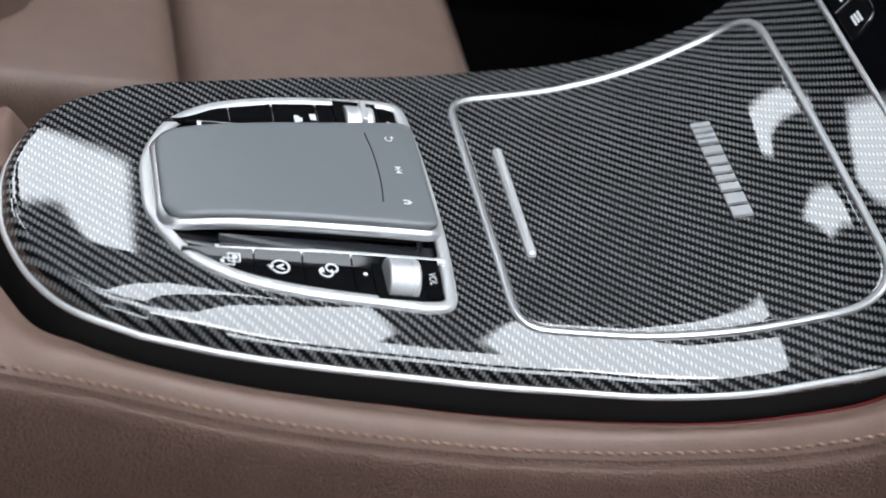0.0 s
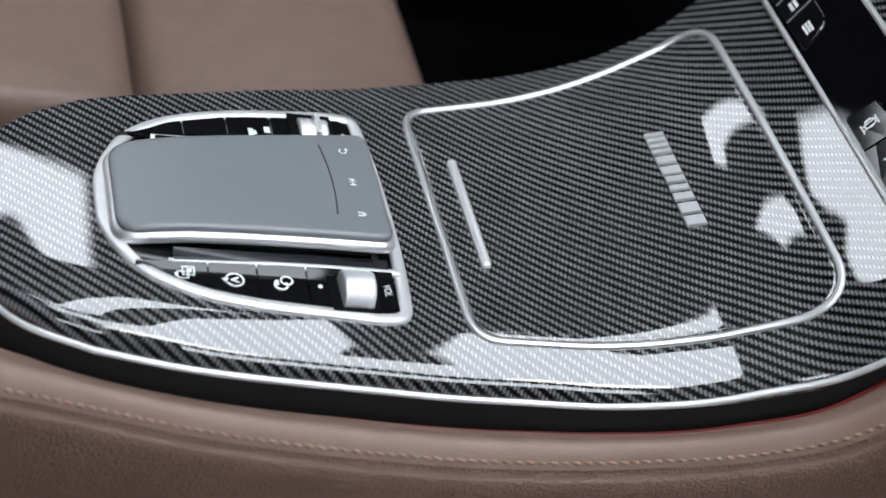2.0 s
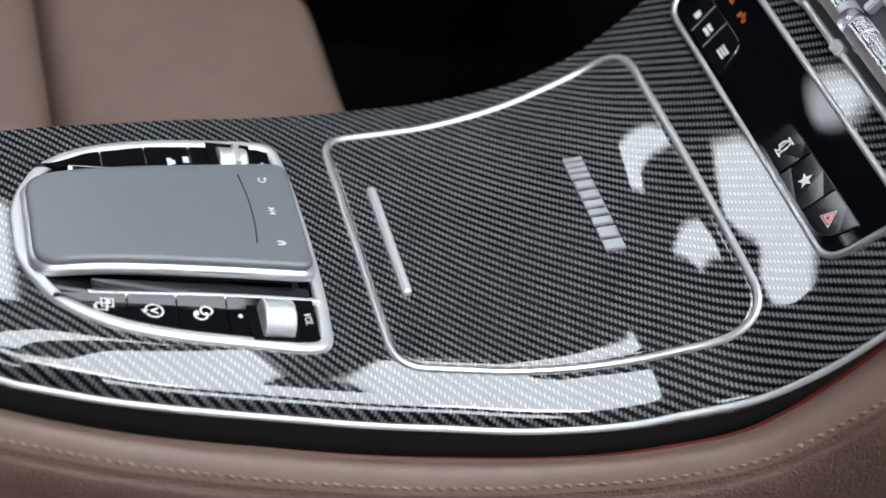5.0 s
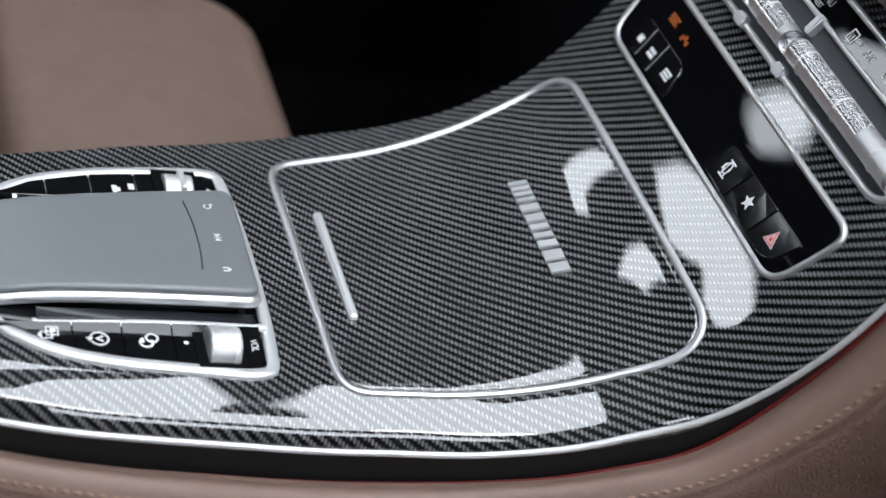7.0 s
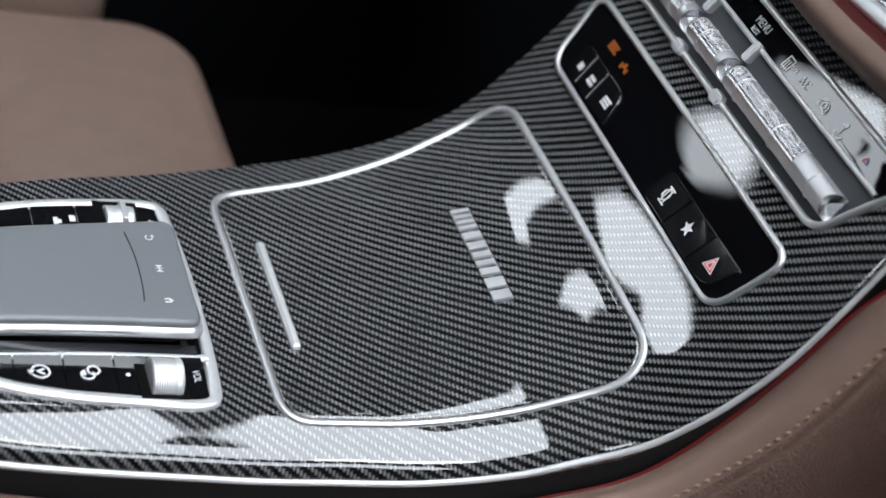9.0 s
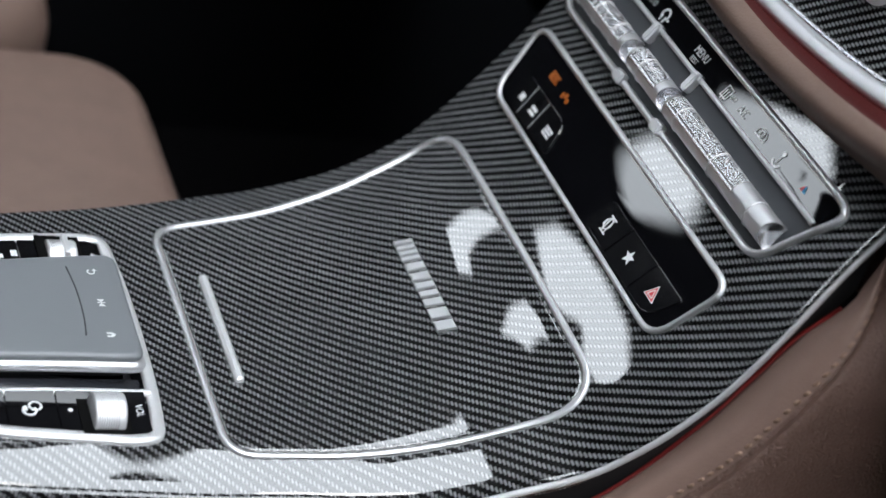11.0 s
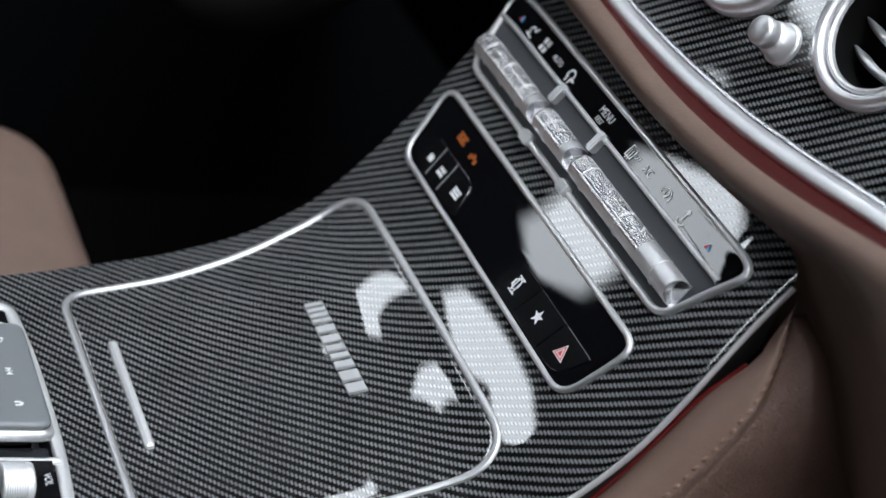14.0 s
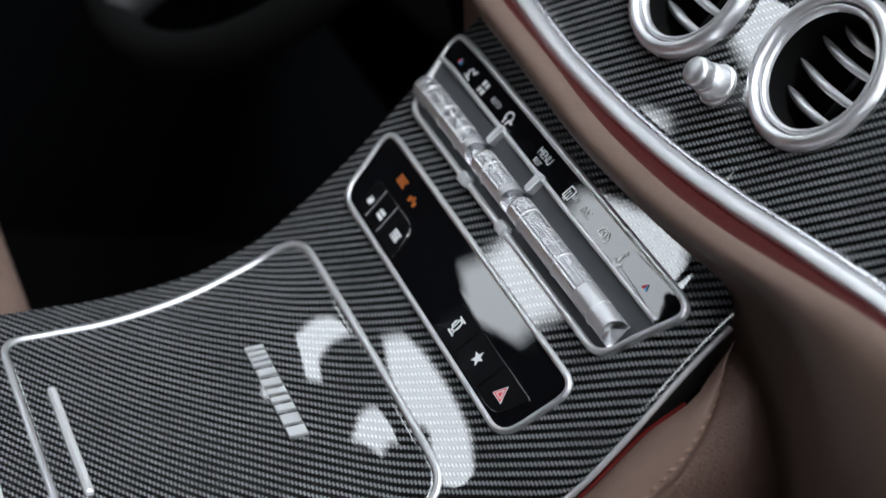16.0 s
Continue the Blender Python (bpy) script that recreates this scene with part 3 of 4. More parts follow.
def key_block(name, o, mat, parent, label, z=0.0022, slope=0.0):
    bm = bmesh.new()
    vs = [bm.verts.new((x, y, z + slope*(0.06 - abs(y)) + float(rise(x)))) for x, y in o]
    f = bm.faces.new(vs)
    r = bmesh.ops.extrude_face_region(bm, geom=[f])
    dn = [v for v in r["geom"] if isinstance(v, bmesh.types.BMVert)]
    for v in dn:
        v.co.z -= 0.004
    return part(name, bm, mat, parent, label)


CUTS = [-.1655, -.1330, -.1107, -.0878, -.0460]


def key_top(y):
    """Section of the keys: flat outside, swept up to the ledge inside."""
    a = abs(y)
    return 0.0018 + 0.04*(0.06 - a) + 18.0*max(0.0, 0.0565 - a)**2


def ridged_key(sg, x0, x1):
    lim = lambda x: max(float(np.interp(x, [p[0] for p in pad_half], [p[1] for p in pad_half])) - 0.0050, .0482)
    xs, n = np.linspace(x0, x1, 9), 12
    verts = []
    for x in xs:
        for j in range(n):
            y = .0474 + (lim(x) - .0474)*j/(n - 1)
            verts.append((x, sg*y, key_top(y) + float(rise(x))))
    top = len(verts)
    verts += [tuple(v) for v in verts] + [(v[0], v[1], v[2] - 0.003) for v in verts]
    faces = grid_faces(9, n)
    rim = [j for j in range(n)] + [i*n + n - 1 for i in range(1, 9)] + [8*n + j for j in range(n - 2, -1, -1)] + [i*n for i in range(7, 0, -1)]
    faces += [(a + top, b + top, b + 2*top, a + 2*top) for a, b in zip(rim, rim[1:] + rim[:1])]
    return mesh_object("key", verts, faces, KEY, unit, "glossy black key")


for sg in (1, -1):
    for a, b in zip(CUTS, CUTS[1:]):
        ridged_key(sg, a + .0004, b - .0004)
    # silver ledge between the keys and the slot, and the grey slot
    bead("ledge", [Vector((x, sg*.0462, .0030 + float(rise(x)))) for x in np.linspace(-.1500, -.0425, 30)], [Vector((0, 0, 1))] * 30, 0.0040, 0.0013, ROLLER, unit, "thin silver ledge", 6, False)
    part("slot", box(-.0975, sg*.0420, -.0006, .101, .008, .004, .0006), SLOT_DARK, unit, "dark gloss slot")
    # roller
    n, R = 40, .0098
    prof = [(-.0738, .0086), (-.0733, .0096)]
    for q in range(9):
        prof += [(-.0728 + q*.00110, R), (-.0728 + q*.00110 + .0005, R), (-.0728 + q*.00110 + .0006, R - .0007), (-.0728 + q*.00110 + .0010, R - .0007)]
    prof += [(-.0628, R), (-.0603, R), (-.0593, .0094), (-.0588, .0080)]
    verts = [(xx, sg*.0622 + rr*1.06*math.cos(2*math.pi*j/n), .0012 - (.0060 if sg > 0 else 0) + rr*0.96*math.sin(2*math.pi*j/n)) for xx, rr in prof for j in range(n)]
    faces = grid_faces(len(prof), n, False, True) + [tuple(range(n)), tuple(range((len(prof) - 1)*n, len(prof)*n))]
    roller = mesh_object("roller", verts, faces, ROLLER, unit, "ribbed white silver roller", smooth=False)
    key_block("roller_well", [(-.0785, sg*.0500), (-.0560, sg*.0500), (-.0560, sg*.0745), (-.0785, sg*.0745)], VOID, unit, "dark roller well", 0.0026, 0.0)
    if sg > 0:
        part("rocker_blade", box(-.0645, .0630, .0022, .0030, .016, .006, .0008), ROLLER, unit, "bright silver rocker blade")


def on_key(x, y):
    tilt = math.atan(0.04 + 36*max(0.0, 0.0565 - abs(y))) * (1 if y < 0 else -1)
    return flat(x, y, key_top(y) + 0.0003 + float(rise(x))) @ Matrix.Rotation(tilt, 4, "Y") @ Matrix.Diagonal((1.3, 1.3, 1, 1))


ky = -.0588
print_on("symbol", stroke([(-.0030, .0035), (.0012, .0035), (.0012, -.0012), (-.0030, -.0012), (-.0030, .0035)], .0006) + stroke([(-.0004, .0010), (.0030, .0010), (.0030, -.0034), (-.0004, -.0034), (-.0004, .0010)], .0006) + [rect(-.0022, .0004, -.0002, .0026), rect(.0004, -.0046, .0022, -.0036)], on_key(-.1432, -.0535) @ Matrix.Diagonal((.85, .85, 1, 1)), WHITE, unit, "white display mark")
print_on("symbol", stroke(arc(0, 0, .0031, -60, 250, 14), .0007) + [[(-.0006, -.0046), (-.0006, -.0020), (.0016, -.0034)]] + stroke([(-.0012, .0012), (0, -.0010), (.0012, .0012)], .0008), on_key(-.1214, -.0570), WHITE, unit, "white circular arrow mark")
print_on("symbol", stroke(arc(-.0010, .0012, .0021, 0, 360, 10), .0008) + stroke(arc(.0012, -.0010, .0023, -150, 120, 10), .0008) + [rect(-.0005, -.0030, .0014, -.0016)], on_key(-.0992, -.0575), WHITE, unit, "white wheel mark")
print_on("symbol", [arc(0, 0, .0009, 0, 330, 10)], on_key(-.0822, ky), WHITE, unit, "white dot")
text_on("VOL", .0040, on_key(-.0503, ky) @ Matrix.Translation((0, 0, 0.0002)), WHITE, unit, "white lettering")
print_on("symbol", [rect(-.0020, -.0012, .0020, .0012)], on_key(-.0905, .0588), WHITE, unit, "white mark")
print_on("symbol", [rect(-.0026, -.0014, .0026, .0006), rect(-.0014, .0006, .0014, .0018)], on_key(-.1115 + .0130, .0560), WHITE, unit, "white mark")
print_on("symbol", [[(-.0012, -.0012), (.0012, -.0012), (0, .0012)]], on_key(-.0500, .0600), WHITE, unit, "white pointer")

# ---- lower switch panel ----
LOW = rounded([(.1643, .108, .013), (.1643, -.108, .013), (.1864, -.1195, .013), (.1864, .1195, .013)])
low = thing("switch_panel", "gloss black switch panel with satin silver frame", "switch panel")
skin("face", inset(LOW, 0.0016), 0.0010, GLOSS, low, "piano black face", 5, 0.0004)
ring("frame", inset(LOW, 0.0010), 0.0034, SILVER, low, "satin silver frame", 0.0, 0.0026, 8)


def switch_key(y0, y1, x0, x1, sh0=0.0, sh1=0.0, rad=(0, 0, 0, 0), label="gloss black key"):
    c = [(x0, y0, max(rad[0], .0006)), (x0, y1, max(rad[1], .0006)), (x1, y1 + sh1, max(rad[2], .0006)), (x1, y0 + sh0, max(rad[3], .0006))]
    o = rounded(c, 4)
    raised_bar("switch_key", o, 0.0010, KEY, low, label, 0.0009, 0.0003)
    return o


key_rim = rounded([(.1662, -.0180, .006), (.1662, -.0965, .010), (.1765, -.1050, .003), (.1765, -.0215, .008)], 6)
ring("key_outline", key_rim, 0.0008, SILVER, low, "hairline silver outline", 0.0010, 0.0005, 4)
switch_key(-.0190, -.0450, .1664, .1762, -.0030, -.0030, (.005, 0, 0, .006))
switch_key(-.0458, -.0735, .1664, .1762, -.0030, -.0030)
switch_key(-.0743, -.0958, .1664, .1762, -.0030, -.0085, (0, .010, .002, 0))
switch_key(.0915, .0790, .1668, .1762, .0030, .0020, (.005, 0, 0, .004))
switch_key(.0780, .0630, .1668, .1762, .0020, .0015)
switch_key(.0620, .0370, .1668, .1762, .0015, .0070, (0, .004, .006, 0))
ring("key_outline", rounded([(.1664, .0625, .0015), (.1664, .0360, .005), (.1766, .0440, .006), (.1766, .0640, .0015)], 5), 0.0007, SLOT, low, "hairline outline", 0.0010, 0.0006, 4)
ON = 0.00195
GROW = Matrix.Diagonal((1.25, 1.25, 1, 1))
print_on("symbol", stroke(arc(-.0004, .0004, .0026, 0, 360, 8, .75), .0006) + stroke([(-.0022, -.0034), (.0022, -.0034)], .0007) + stroke([(-.0022, .0036), (.0022, .0036)], .0007) + stroke([(-.0010, -.0034), (-.0010, .0036)], .0006) + stroke([(.0010, -.0034), (.0010, .0036)], .0006) + stroke([(-.0026, -.0012), (-.0026, .0014)], .0007), place(.1712, -.0338, ON) @ GROW, WHITE, low, "white car mark")
print_on("symbol", [[((.0034 if i % 2 == 0 else .0015)*math.sin(math.pi*i/5), (.0034 if i % 2 == 0 else .0015)*math.cos(math.pi*i/5)) for i in range(10)]], place(.1712, -.0600, ON) @ GROW, WHITE, low, "white star")


def tri(r, dy=0.0):
    return [(r*math.sin(2*math.pi*i/3), r*math.cos(2*math.pi*i/3) + dy) for i in range(3)]


print_on("symbol", [tri(.0054)], place(.1710, -.0882, ON), WHITE, low, "pale border of the triangle", 0.0001)
print_on("symbol", [tri(.0045)], place(.1710, -.0882, ON + 0.0001), RED, low, "red warning triangle", 0.0001)
print_on("symbol", stroke(tri(.0026) + [tri(.0026)[0]], .0005), place(.1710, -.0882, ON + 0.0002), WHITE, low, "pale inner triangle", 0.0001)
for y, w_, n_ in ((.0850, .0018, 1), (.0700, .0026, 2), (.0490, .0032, 3)):
    print_on("symbol", [rect(-w_, -.0022 + j*.0044/n_, w_*(0.9 if j % 2 else 1), -.0022 + (j + .72)*.0044/n_) for j in range(n_)], place(.1712, y, ON) @ GROW, WHITE, low, "pale mark")
print_on("indicator", [rect(-.0048, .0002 + .0018*j, .0048 - .0012*(j % 2), .0015 + .0018*j) for j in range(3)] , place(.1796, .0775, .0012), AMBER, low, "amber indicator bars")
print_on("indicator", [rect(-.0040, -.0022, -.0018, .0010), rect(-.0012, -.0008, .0012, .0022), rect(.0018, -.0022, .0042, .0006)], place(.1802, .0600, .0012), AMBER, low, "amber indicator bars")

# ---- climate panel ----
CLI = rounded([(.1929, .1165, .012), (.1929, -.1165, .012), (.2166, -.1385, .012), (.2166, .1335, .012)])
cli = thing("climate_panel", "climate control panel with knurled silver rockers", "climate panel")
skin("tray", inset(CLI, 0.0016), 0.0002, SLOT, cli, "dark grey tray", 5, 0.0004)
ring("frame", inset(CLI, 0.0012), 0.0038, SILVER, cli, "satin silver frame", 0.0, 0.0030, 8)
FACE = rounded([(.2084, .1275, .002), (.2084, -.1285, .002), (.2158, -.1345, .008), (.2158, .1300, .008)], 6)
skin("display", FACE, 0.0016, GLOSS, cli, "piano black touch strip", 4, 0.0004)
bar = np.array([(.2080, y) for y in np.linspace(.1255, -.1265, 60)])
ring("divider", bar, 0.0032, SILVER, cli, "silver divider", 0.0, 0.0032, 6, False)


def rocker(y0, y1, label):
    """A barrel shaped bar with a smooth lower flank and a knurled upper face, its near end cut slanting."""
    angles = np.linspace(200, -20, 23)
    prof = [(-.0006 + .0070*math.cos(radians(a)), .0016 + .0067*math.sin(radians(a))) for a in angles]
    k = len(prof)
    ys = [y0, y0 - .0006, y0 - .0016] + list(np.linspace(y0 - .003, y1 + .010, 16)) + [y1 + .004]
    n, verts = len(ys), []
    for i, y in enumerate(ys):
        sc = (0.80, 0.92, 0.98)[i] if i < 3 else 1.0
        for s, nn in prof:
            cut = -.55*(.0083 - nn) if i == n - 1 else 0.0
            verts.append(place(.1998, y + cut, 0.0) @ Vector((0, s*sc, .0016 + (nn - .0016)*sc)))
    ob = mesh_object("rocker", verts, grid_faces(n, k), SILVER, cli, label)
    # end faces, the near one hollowed
    for row, inward in ((0, 0.0), (n - 1, .0016)):
        edge = [Vector(v) for v in verts[row*k:(row + 1)*k]]
        mid = sum(edge, Vector()) / k + Vector((0, inward, 0))
        mesh_object("end_face", edge + [mid], [(a, a + 1, k) for a in range(k - 1)] + [(k - 1, 0, k)], CHROME, ob, "bright end face", smooth=False)
    # knurled grip: fine ribs along the upper face
    last = y1 + (.034 if y0 - y1 > .09 else .009)
    cols = np.linspace(y0 - .003, last, 12)
    spread = np.linspace(104, 4, 15)
    kv = []
    for y in cols:
        m = place(.1998, y, 0.0)
        for r, a in enumerate(spread):
            up = .0001 + (.00032 if r % 2 else 0)
            kv.append(m @ Vector((0, -.0006 + (.0070 + up)*math.cos(radians(a)), .0016 + (.0067 + up)*math.sin(radians(a)))))
    mesh_object("knurled_strip", kv, grid_faces(len(cols), len(spread)), KNURL, ob, "finely ribbed grip strip", smooth=False)
    for q in np.linspace(y0 - .014, y1 + .018, 3 if y0 > .1 else 1 if y0 > 0 else 3):
        pts = [place(.1998, q, 0.0) @ Vector((0, s*1.03, nn*1.03)) for s, nn in prof[2:-2]]
        tube("ring", pts, 0.00036, ROLLER, ob, "fine bright ring", 5)
    return ob


rocker(.1195, .0430, "knurled silver temperature rocker")
rocker(.0395, -.0030, "knurled silver fan rocker")
rocker(-.0060, -.1165, "knurled silver temperature rocker")
for y in (.0440, -.0035):
    for x_, dy, su, sv in ((.2062, -.001, .0050, .0115), (.1938, -.006, .0090, .0062)):
        bm = bmesh.new()
        m = place(x_, y + dy, 0.0)
        bmesh.ops.create_cube(bm, size=1.0, matrix=m @ Matrix.Translation((0, 0, .0022)) @ Matrix.Diagonal((su, sv, .0060, 1)))
        bmesh.ops.bevel(bm, geom=bm.edges[:], offset=.0010, segments=2, affect="EDGES")
        part("support", bm, SILVER, cli, "silver rocker support")
T = 0.0019
cx = .2112
for y in (.1095, -.1075):
    print_on("symbol", [[(-.0022, -.0016), (0, -.0016), (0, .0016)]], place(cx, y, T), RED, cli, "red half triangle")
    print_on("symbol", [[(.0002, .0016), (.0002, -.0016), (.0022, -.0016)]], place(cx, y, T), BLUE, cli, "blue half triangle")


def climate_mark(y, kind):
    if kind == 0:
        p = stroke(arc(0, 0, .0016, 20, 260, 8), .0007) + stroke([(-.0028, -.0024), (.0020, -.0030)], .0008) + stroke([(.0022, .0004), (.0032, .0024)], .0008)
    elif kind == 1:
        p = [rect(-.0026, .0004, -.0004, .0030), rect(.0004, .0004, .0026, .0030), rect(-.0026, -.0030, -.0004, -.0004), rect(.0004, -.0030, .0026, -.0004)]
    elif kind == 2:
        p = stroke(arc(0, .0004, .0024, -40, 220, 10), .0009) + stroke([(-.0012, -.0030), (-.0012, -.0004)], .0007) + stroke([(.0012, -.0030), (.0012, -.0004)], .0007) + [rect(.0026, -.0012, .0044, -.0002)]
    elif kind == 3:
        p = stroke([(-.0024, -.0024), (.0018, -.0024), (.0024, .0024), (-.0018, .0026), (-.0024, -.0024)], .0006) + stroke([(-.0010, -.0034), (-.0008, .0010)], .0005) + stroke([(.0004, -.0034), (.0006, .0010)], .0005)
    elif kind == 4:
        p = stroke([(-.0034, -.0010), (-.0030, .0012), (-.0008, .0024), (.0016, .0022), (.0034, .0004), (.0034, -.0016), (-.0034, -.0010)], .0005) + stroke(arc(.0002, .0004, .0013, 0, 360, 8), .0005)
    else:
        p = [arc(0, .0022, .0011, 0, 330, 8)] + stroke(arc(0, -.0012, .0026, 200, 340, 8), .0008) + stroke([(0, .0010), (0, -.0020)], .0006)
    print_on("symbol", p, place(cx, y, T) @ GROW, WHITE, cli, "white mark")


for y, kd in ((.0955, 0), (.0790, 1), (.0465, 2), (-.0270, 3), (-.0640, 4), (-.0835, 5)):
    climate_mark(y, kd)
text_on("AUTO", .0046, place(cx, .0625, T + .0001), WHITE, cli, "white lettering")
text_on("MENU", .0062, place(.2122, .0050, T + .0001), WHITE, cli, "white lettering")
text_on("REST", .0040, place(.2098, .0065, T + .0001), WHITE, cli, "white lettering")
text_on("REAR", .0034, place(.2114, -.0325, T + .0001), WHITE, cli, "white lettering")
text_on("A/C", .0060, place(.2112, -.0445, T + .0001), WHITE, cli, "white lettering")

# ---- leather flank of the console with its seam ----
gap_y = curve_fn([-.26, -.241, -.2304, -.2078, -.1842, -.1602, -.1115, -.0606, -.0083, .0428, .0891, .1433, .1918, .2030, .2110, .2160, .2200, .2240, .2290],
                 [.006, .040, .0610, .0765, .0872, .0950, .1055, .1110, .1160, .1235, .1355, .1490, .1550, .1558, .1592, .1605, .1580, .1558, .1535])
seam_y = curve_fn([-.42, -.30, -.2296, -.2085, -.185, -.1377, -.0891, -.0381, .0131, .0624, .1064, .1389, .1605, .1753, .188, .198, .206, .2123, .2178, .2215, .2260, .2300],
                  [.078, .081, .0975, .1025, .1093, .1225, .1312, .1355, .1403, .1478, .1605, .1692, .1752, .1803, .1820, .1827, .1815, .1780, .1724, .1670, .1585, .1540])


def pad_section(u):
    """Height across the padded top: rising from the gap to a crest, then rolling over into the seam."""
    return -.0300 + .0068*ease(min(1.0, u/.60)) - .0088*max(0.0, (u - .60)/.40)**2


def flank(sg):
    body = thing("console_flank", "nut brown leather console side with a stitched top seam", "console side")
    xs = np.concatenate([np.linspace(-.42, -.262, 14), np.linspace(-.2599, -.19, 30), np.linspace(-.188, .2285, 112)])
    us = np.concatenate([[-2, -1], np.linspace(0, 1, 18)])
    verts = []
    for x in xs:
        g = float(gap_y(x)) if x > -.26 else 0.0
        g = max(g, 0.0)
        s = float(seam_y(x))
        b = float(rise(x)) - (.075*float(np.clip((x + .235)/.05, 0, 1)) if sg > 0 else 0)
        for u in us:
            if u < 0:
                verts.append((x, sg*max(g + 0.0004*u, 0), b - .029 - .012*abs(u)))
            else:
                verts.append((x, sg*(g + (s - g)*u), b + pad_section(u)))
    nu = len(us)
    mesh_object("top_pad", verts, grid_faces(len(xs), nu), LEATHER, body, "smooth padded brown leather top")
    # side panel below the seam
    prof = [(-.0004, -.0318), (.0006, -.0352), (.0016, -.0358), (.0026, -.0338), (.0040, -.0336), (.0056, -.0356), (.0072, -.0410), (.0100, -.0560), (.0130, -.0900), (.0160, -.1500), (.0180, -.30)]
    verts = []
    xs = np.concatenate([xs, np.linspace(.23, .42, 12)])
    for x in xs:
        s, b = float(seam_y(min(x, .2295))), float(rise(min(x, .2295))) - (.075*float(np.clip((x + .235)/.05, 0, 1)) if sg > 0 else 0)
        k = float(np.clip((0.24 - x)/0.05, 0.25, 1))
        for i, (o, dz) in enumerate(prof):
            w = float(np.clip((i - 4)/3, 0, 1)) * float(np.clip((x - .195)/.012, 0, 1))
            o = (o*k*(1 - w) + o*w) + (.1815 - s)*w
            verts.append((x, sg*(s + o), b - .9*max(0.0, x - .230)*w + dz))
    mesh_object("side_panel", verts, grid_faces(len(xs), len(prof)), LEATHER_SIDE_SHADED, body, "grained brown leather side panel")
    pts = [Vector((-.256, sg*(.020 + (float(seam_y(-.256)) - .020)*u), float(rise(-.256)) + pad_section(u) + .0001)) for u in np.linspace(0.1, 1, 14)]
    tube("cross_seam", pts, 0.0006, VOID, body, "dark cross seam", 6)
    # stitches
    sm = [Vector((x, sg*(float(seam_y(x)) - .0014), float(rise(x)) - .0290)) for x in np.linspace(-.30, .2250, 1200)] if sg < 0 else [Vector((x, sg*(float(seam_y(x)) - .0014), float(rise(x)) - .0290)) for x in np.linspace(-.40, -.25, 300)]
    length = 0.0
    last = sm[0]
    stitches = []
    for a, b_ in zip(sm, sm[1:]):
        length += (b_ - a).length
        if length >= 0.0050:
            stitches.append((last, b_))
            last, length = b_, 0.0
    proto = None
    for a, b_ in stitches:
        d = (b_ - a)
        if proto is None:
            bm = bmesh.new()
            bmesh.ops.create_icosphere(bm, subdivisions=1, radius=1.0)
            for v in bm.verts:
                v.co = Vector((v.co.x*.0024, v.co.y*.0010, v.co.z*.0009))
            proto = part("stitch", bm, THREAD, body, "tan thread stitch", True)
            ob = proto
        else:
            ob = new("stitch", proto.data)
            ob.parent = body
        rot = Vector(d).to_track_quat("X", "Z").to_matrix().to_4x4()
        ob.matrix_basis = Matrix.Translation((a + b_)/2 + Vector((0, 0, .0002))) @ rot @ Matrix.Rotation(radians(16*sg), 4, "Z")
    # red light guide in the gap
    pts = [Vector((x, sg*(float(gap_y(x)) - .0016), float(rise(x)) - .0318)) for x in np.linspace(-.08, .214, 60)]
    if sg > 0:
        return body
    tube("light_guide", pts, [0.0004 + 0.0010*min(1, i/40) for i in range(60)], FLANK_GLOW, body, "thin red light guide", 6)
    return body


for sg in (-1, 1):
    flank(sg)
# near-black sheet standing in for the shade down in the gap
tr = thing("console_gap", "recess under the carbon trim, shade put in as black", "recess", kind="structure")
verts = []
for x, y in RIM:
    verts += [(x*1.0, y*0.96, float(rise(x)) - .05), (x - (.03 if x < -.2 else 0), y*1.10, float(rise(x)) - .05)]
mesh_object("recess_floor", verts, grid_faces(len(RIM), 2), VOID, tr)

# ---- dashboard over the console ----
dash = thing("dashboard", "dashboard with carbon trim, silver strip and brown leather roll", "dashboard")
roll_line = smooth_line([(.215, .160, .2165), (.215, .109, .213), (.215, .050, .2108), (.215, -.019, .2075), (.215, -.076, .2105), (.215, -.124, .217), (.215, -.166, .226), (.215, -.204, .235), (.215, -.236, .242), (.215, -.32, .256), (.215, -.60, .29)], 8)
strip_line = smooth_line([(.243, .185, .2130), (.243, .126, .208), (.243, .066, .2035), (.243, .003, .2050), (.243, -.053, .2100), (.243, -.102, .2175), (.243, -.145, .2258), (.243, -.185, .2332), (.243, -.211, .2378), (.243, -.32, .254), (.243, -.60, .286)], 8)
verts = []
for (x, y, z), (x2, y2, z2) in zip(roll_line, strip_line):
    sec = [(.040, -.10), (.022, -.050), (.012, -.022), (.003, -.0135), (-.0045, -.0095), (-.0085, -.004), (-.0080, .0005), (-.004, .0036), (.002, .0040)]
    hang = ease(min(1.0, max(0.0, (-y - .165)/.13)))          # the roll hangs lower towards the passenger side
    for n_, (dx, dz) in enumerate(sec):
        k_ = (1.0, 1.0, 1.0, .85, .45, .15)[n_]*hang if n_ < 6 else 0.0
        verts.append((x + dx - .012*k_, y, z + dz - .060*k_))
mesh_object("leather_roll", verts, grid_faces(len(roll_line), 9), LEATHER_DASH_SHADED, dash, "padded brown leather roll")
verts = []
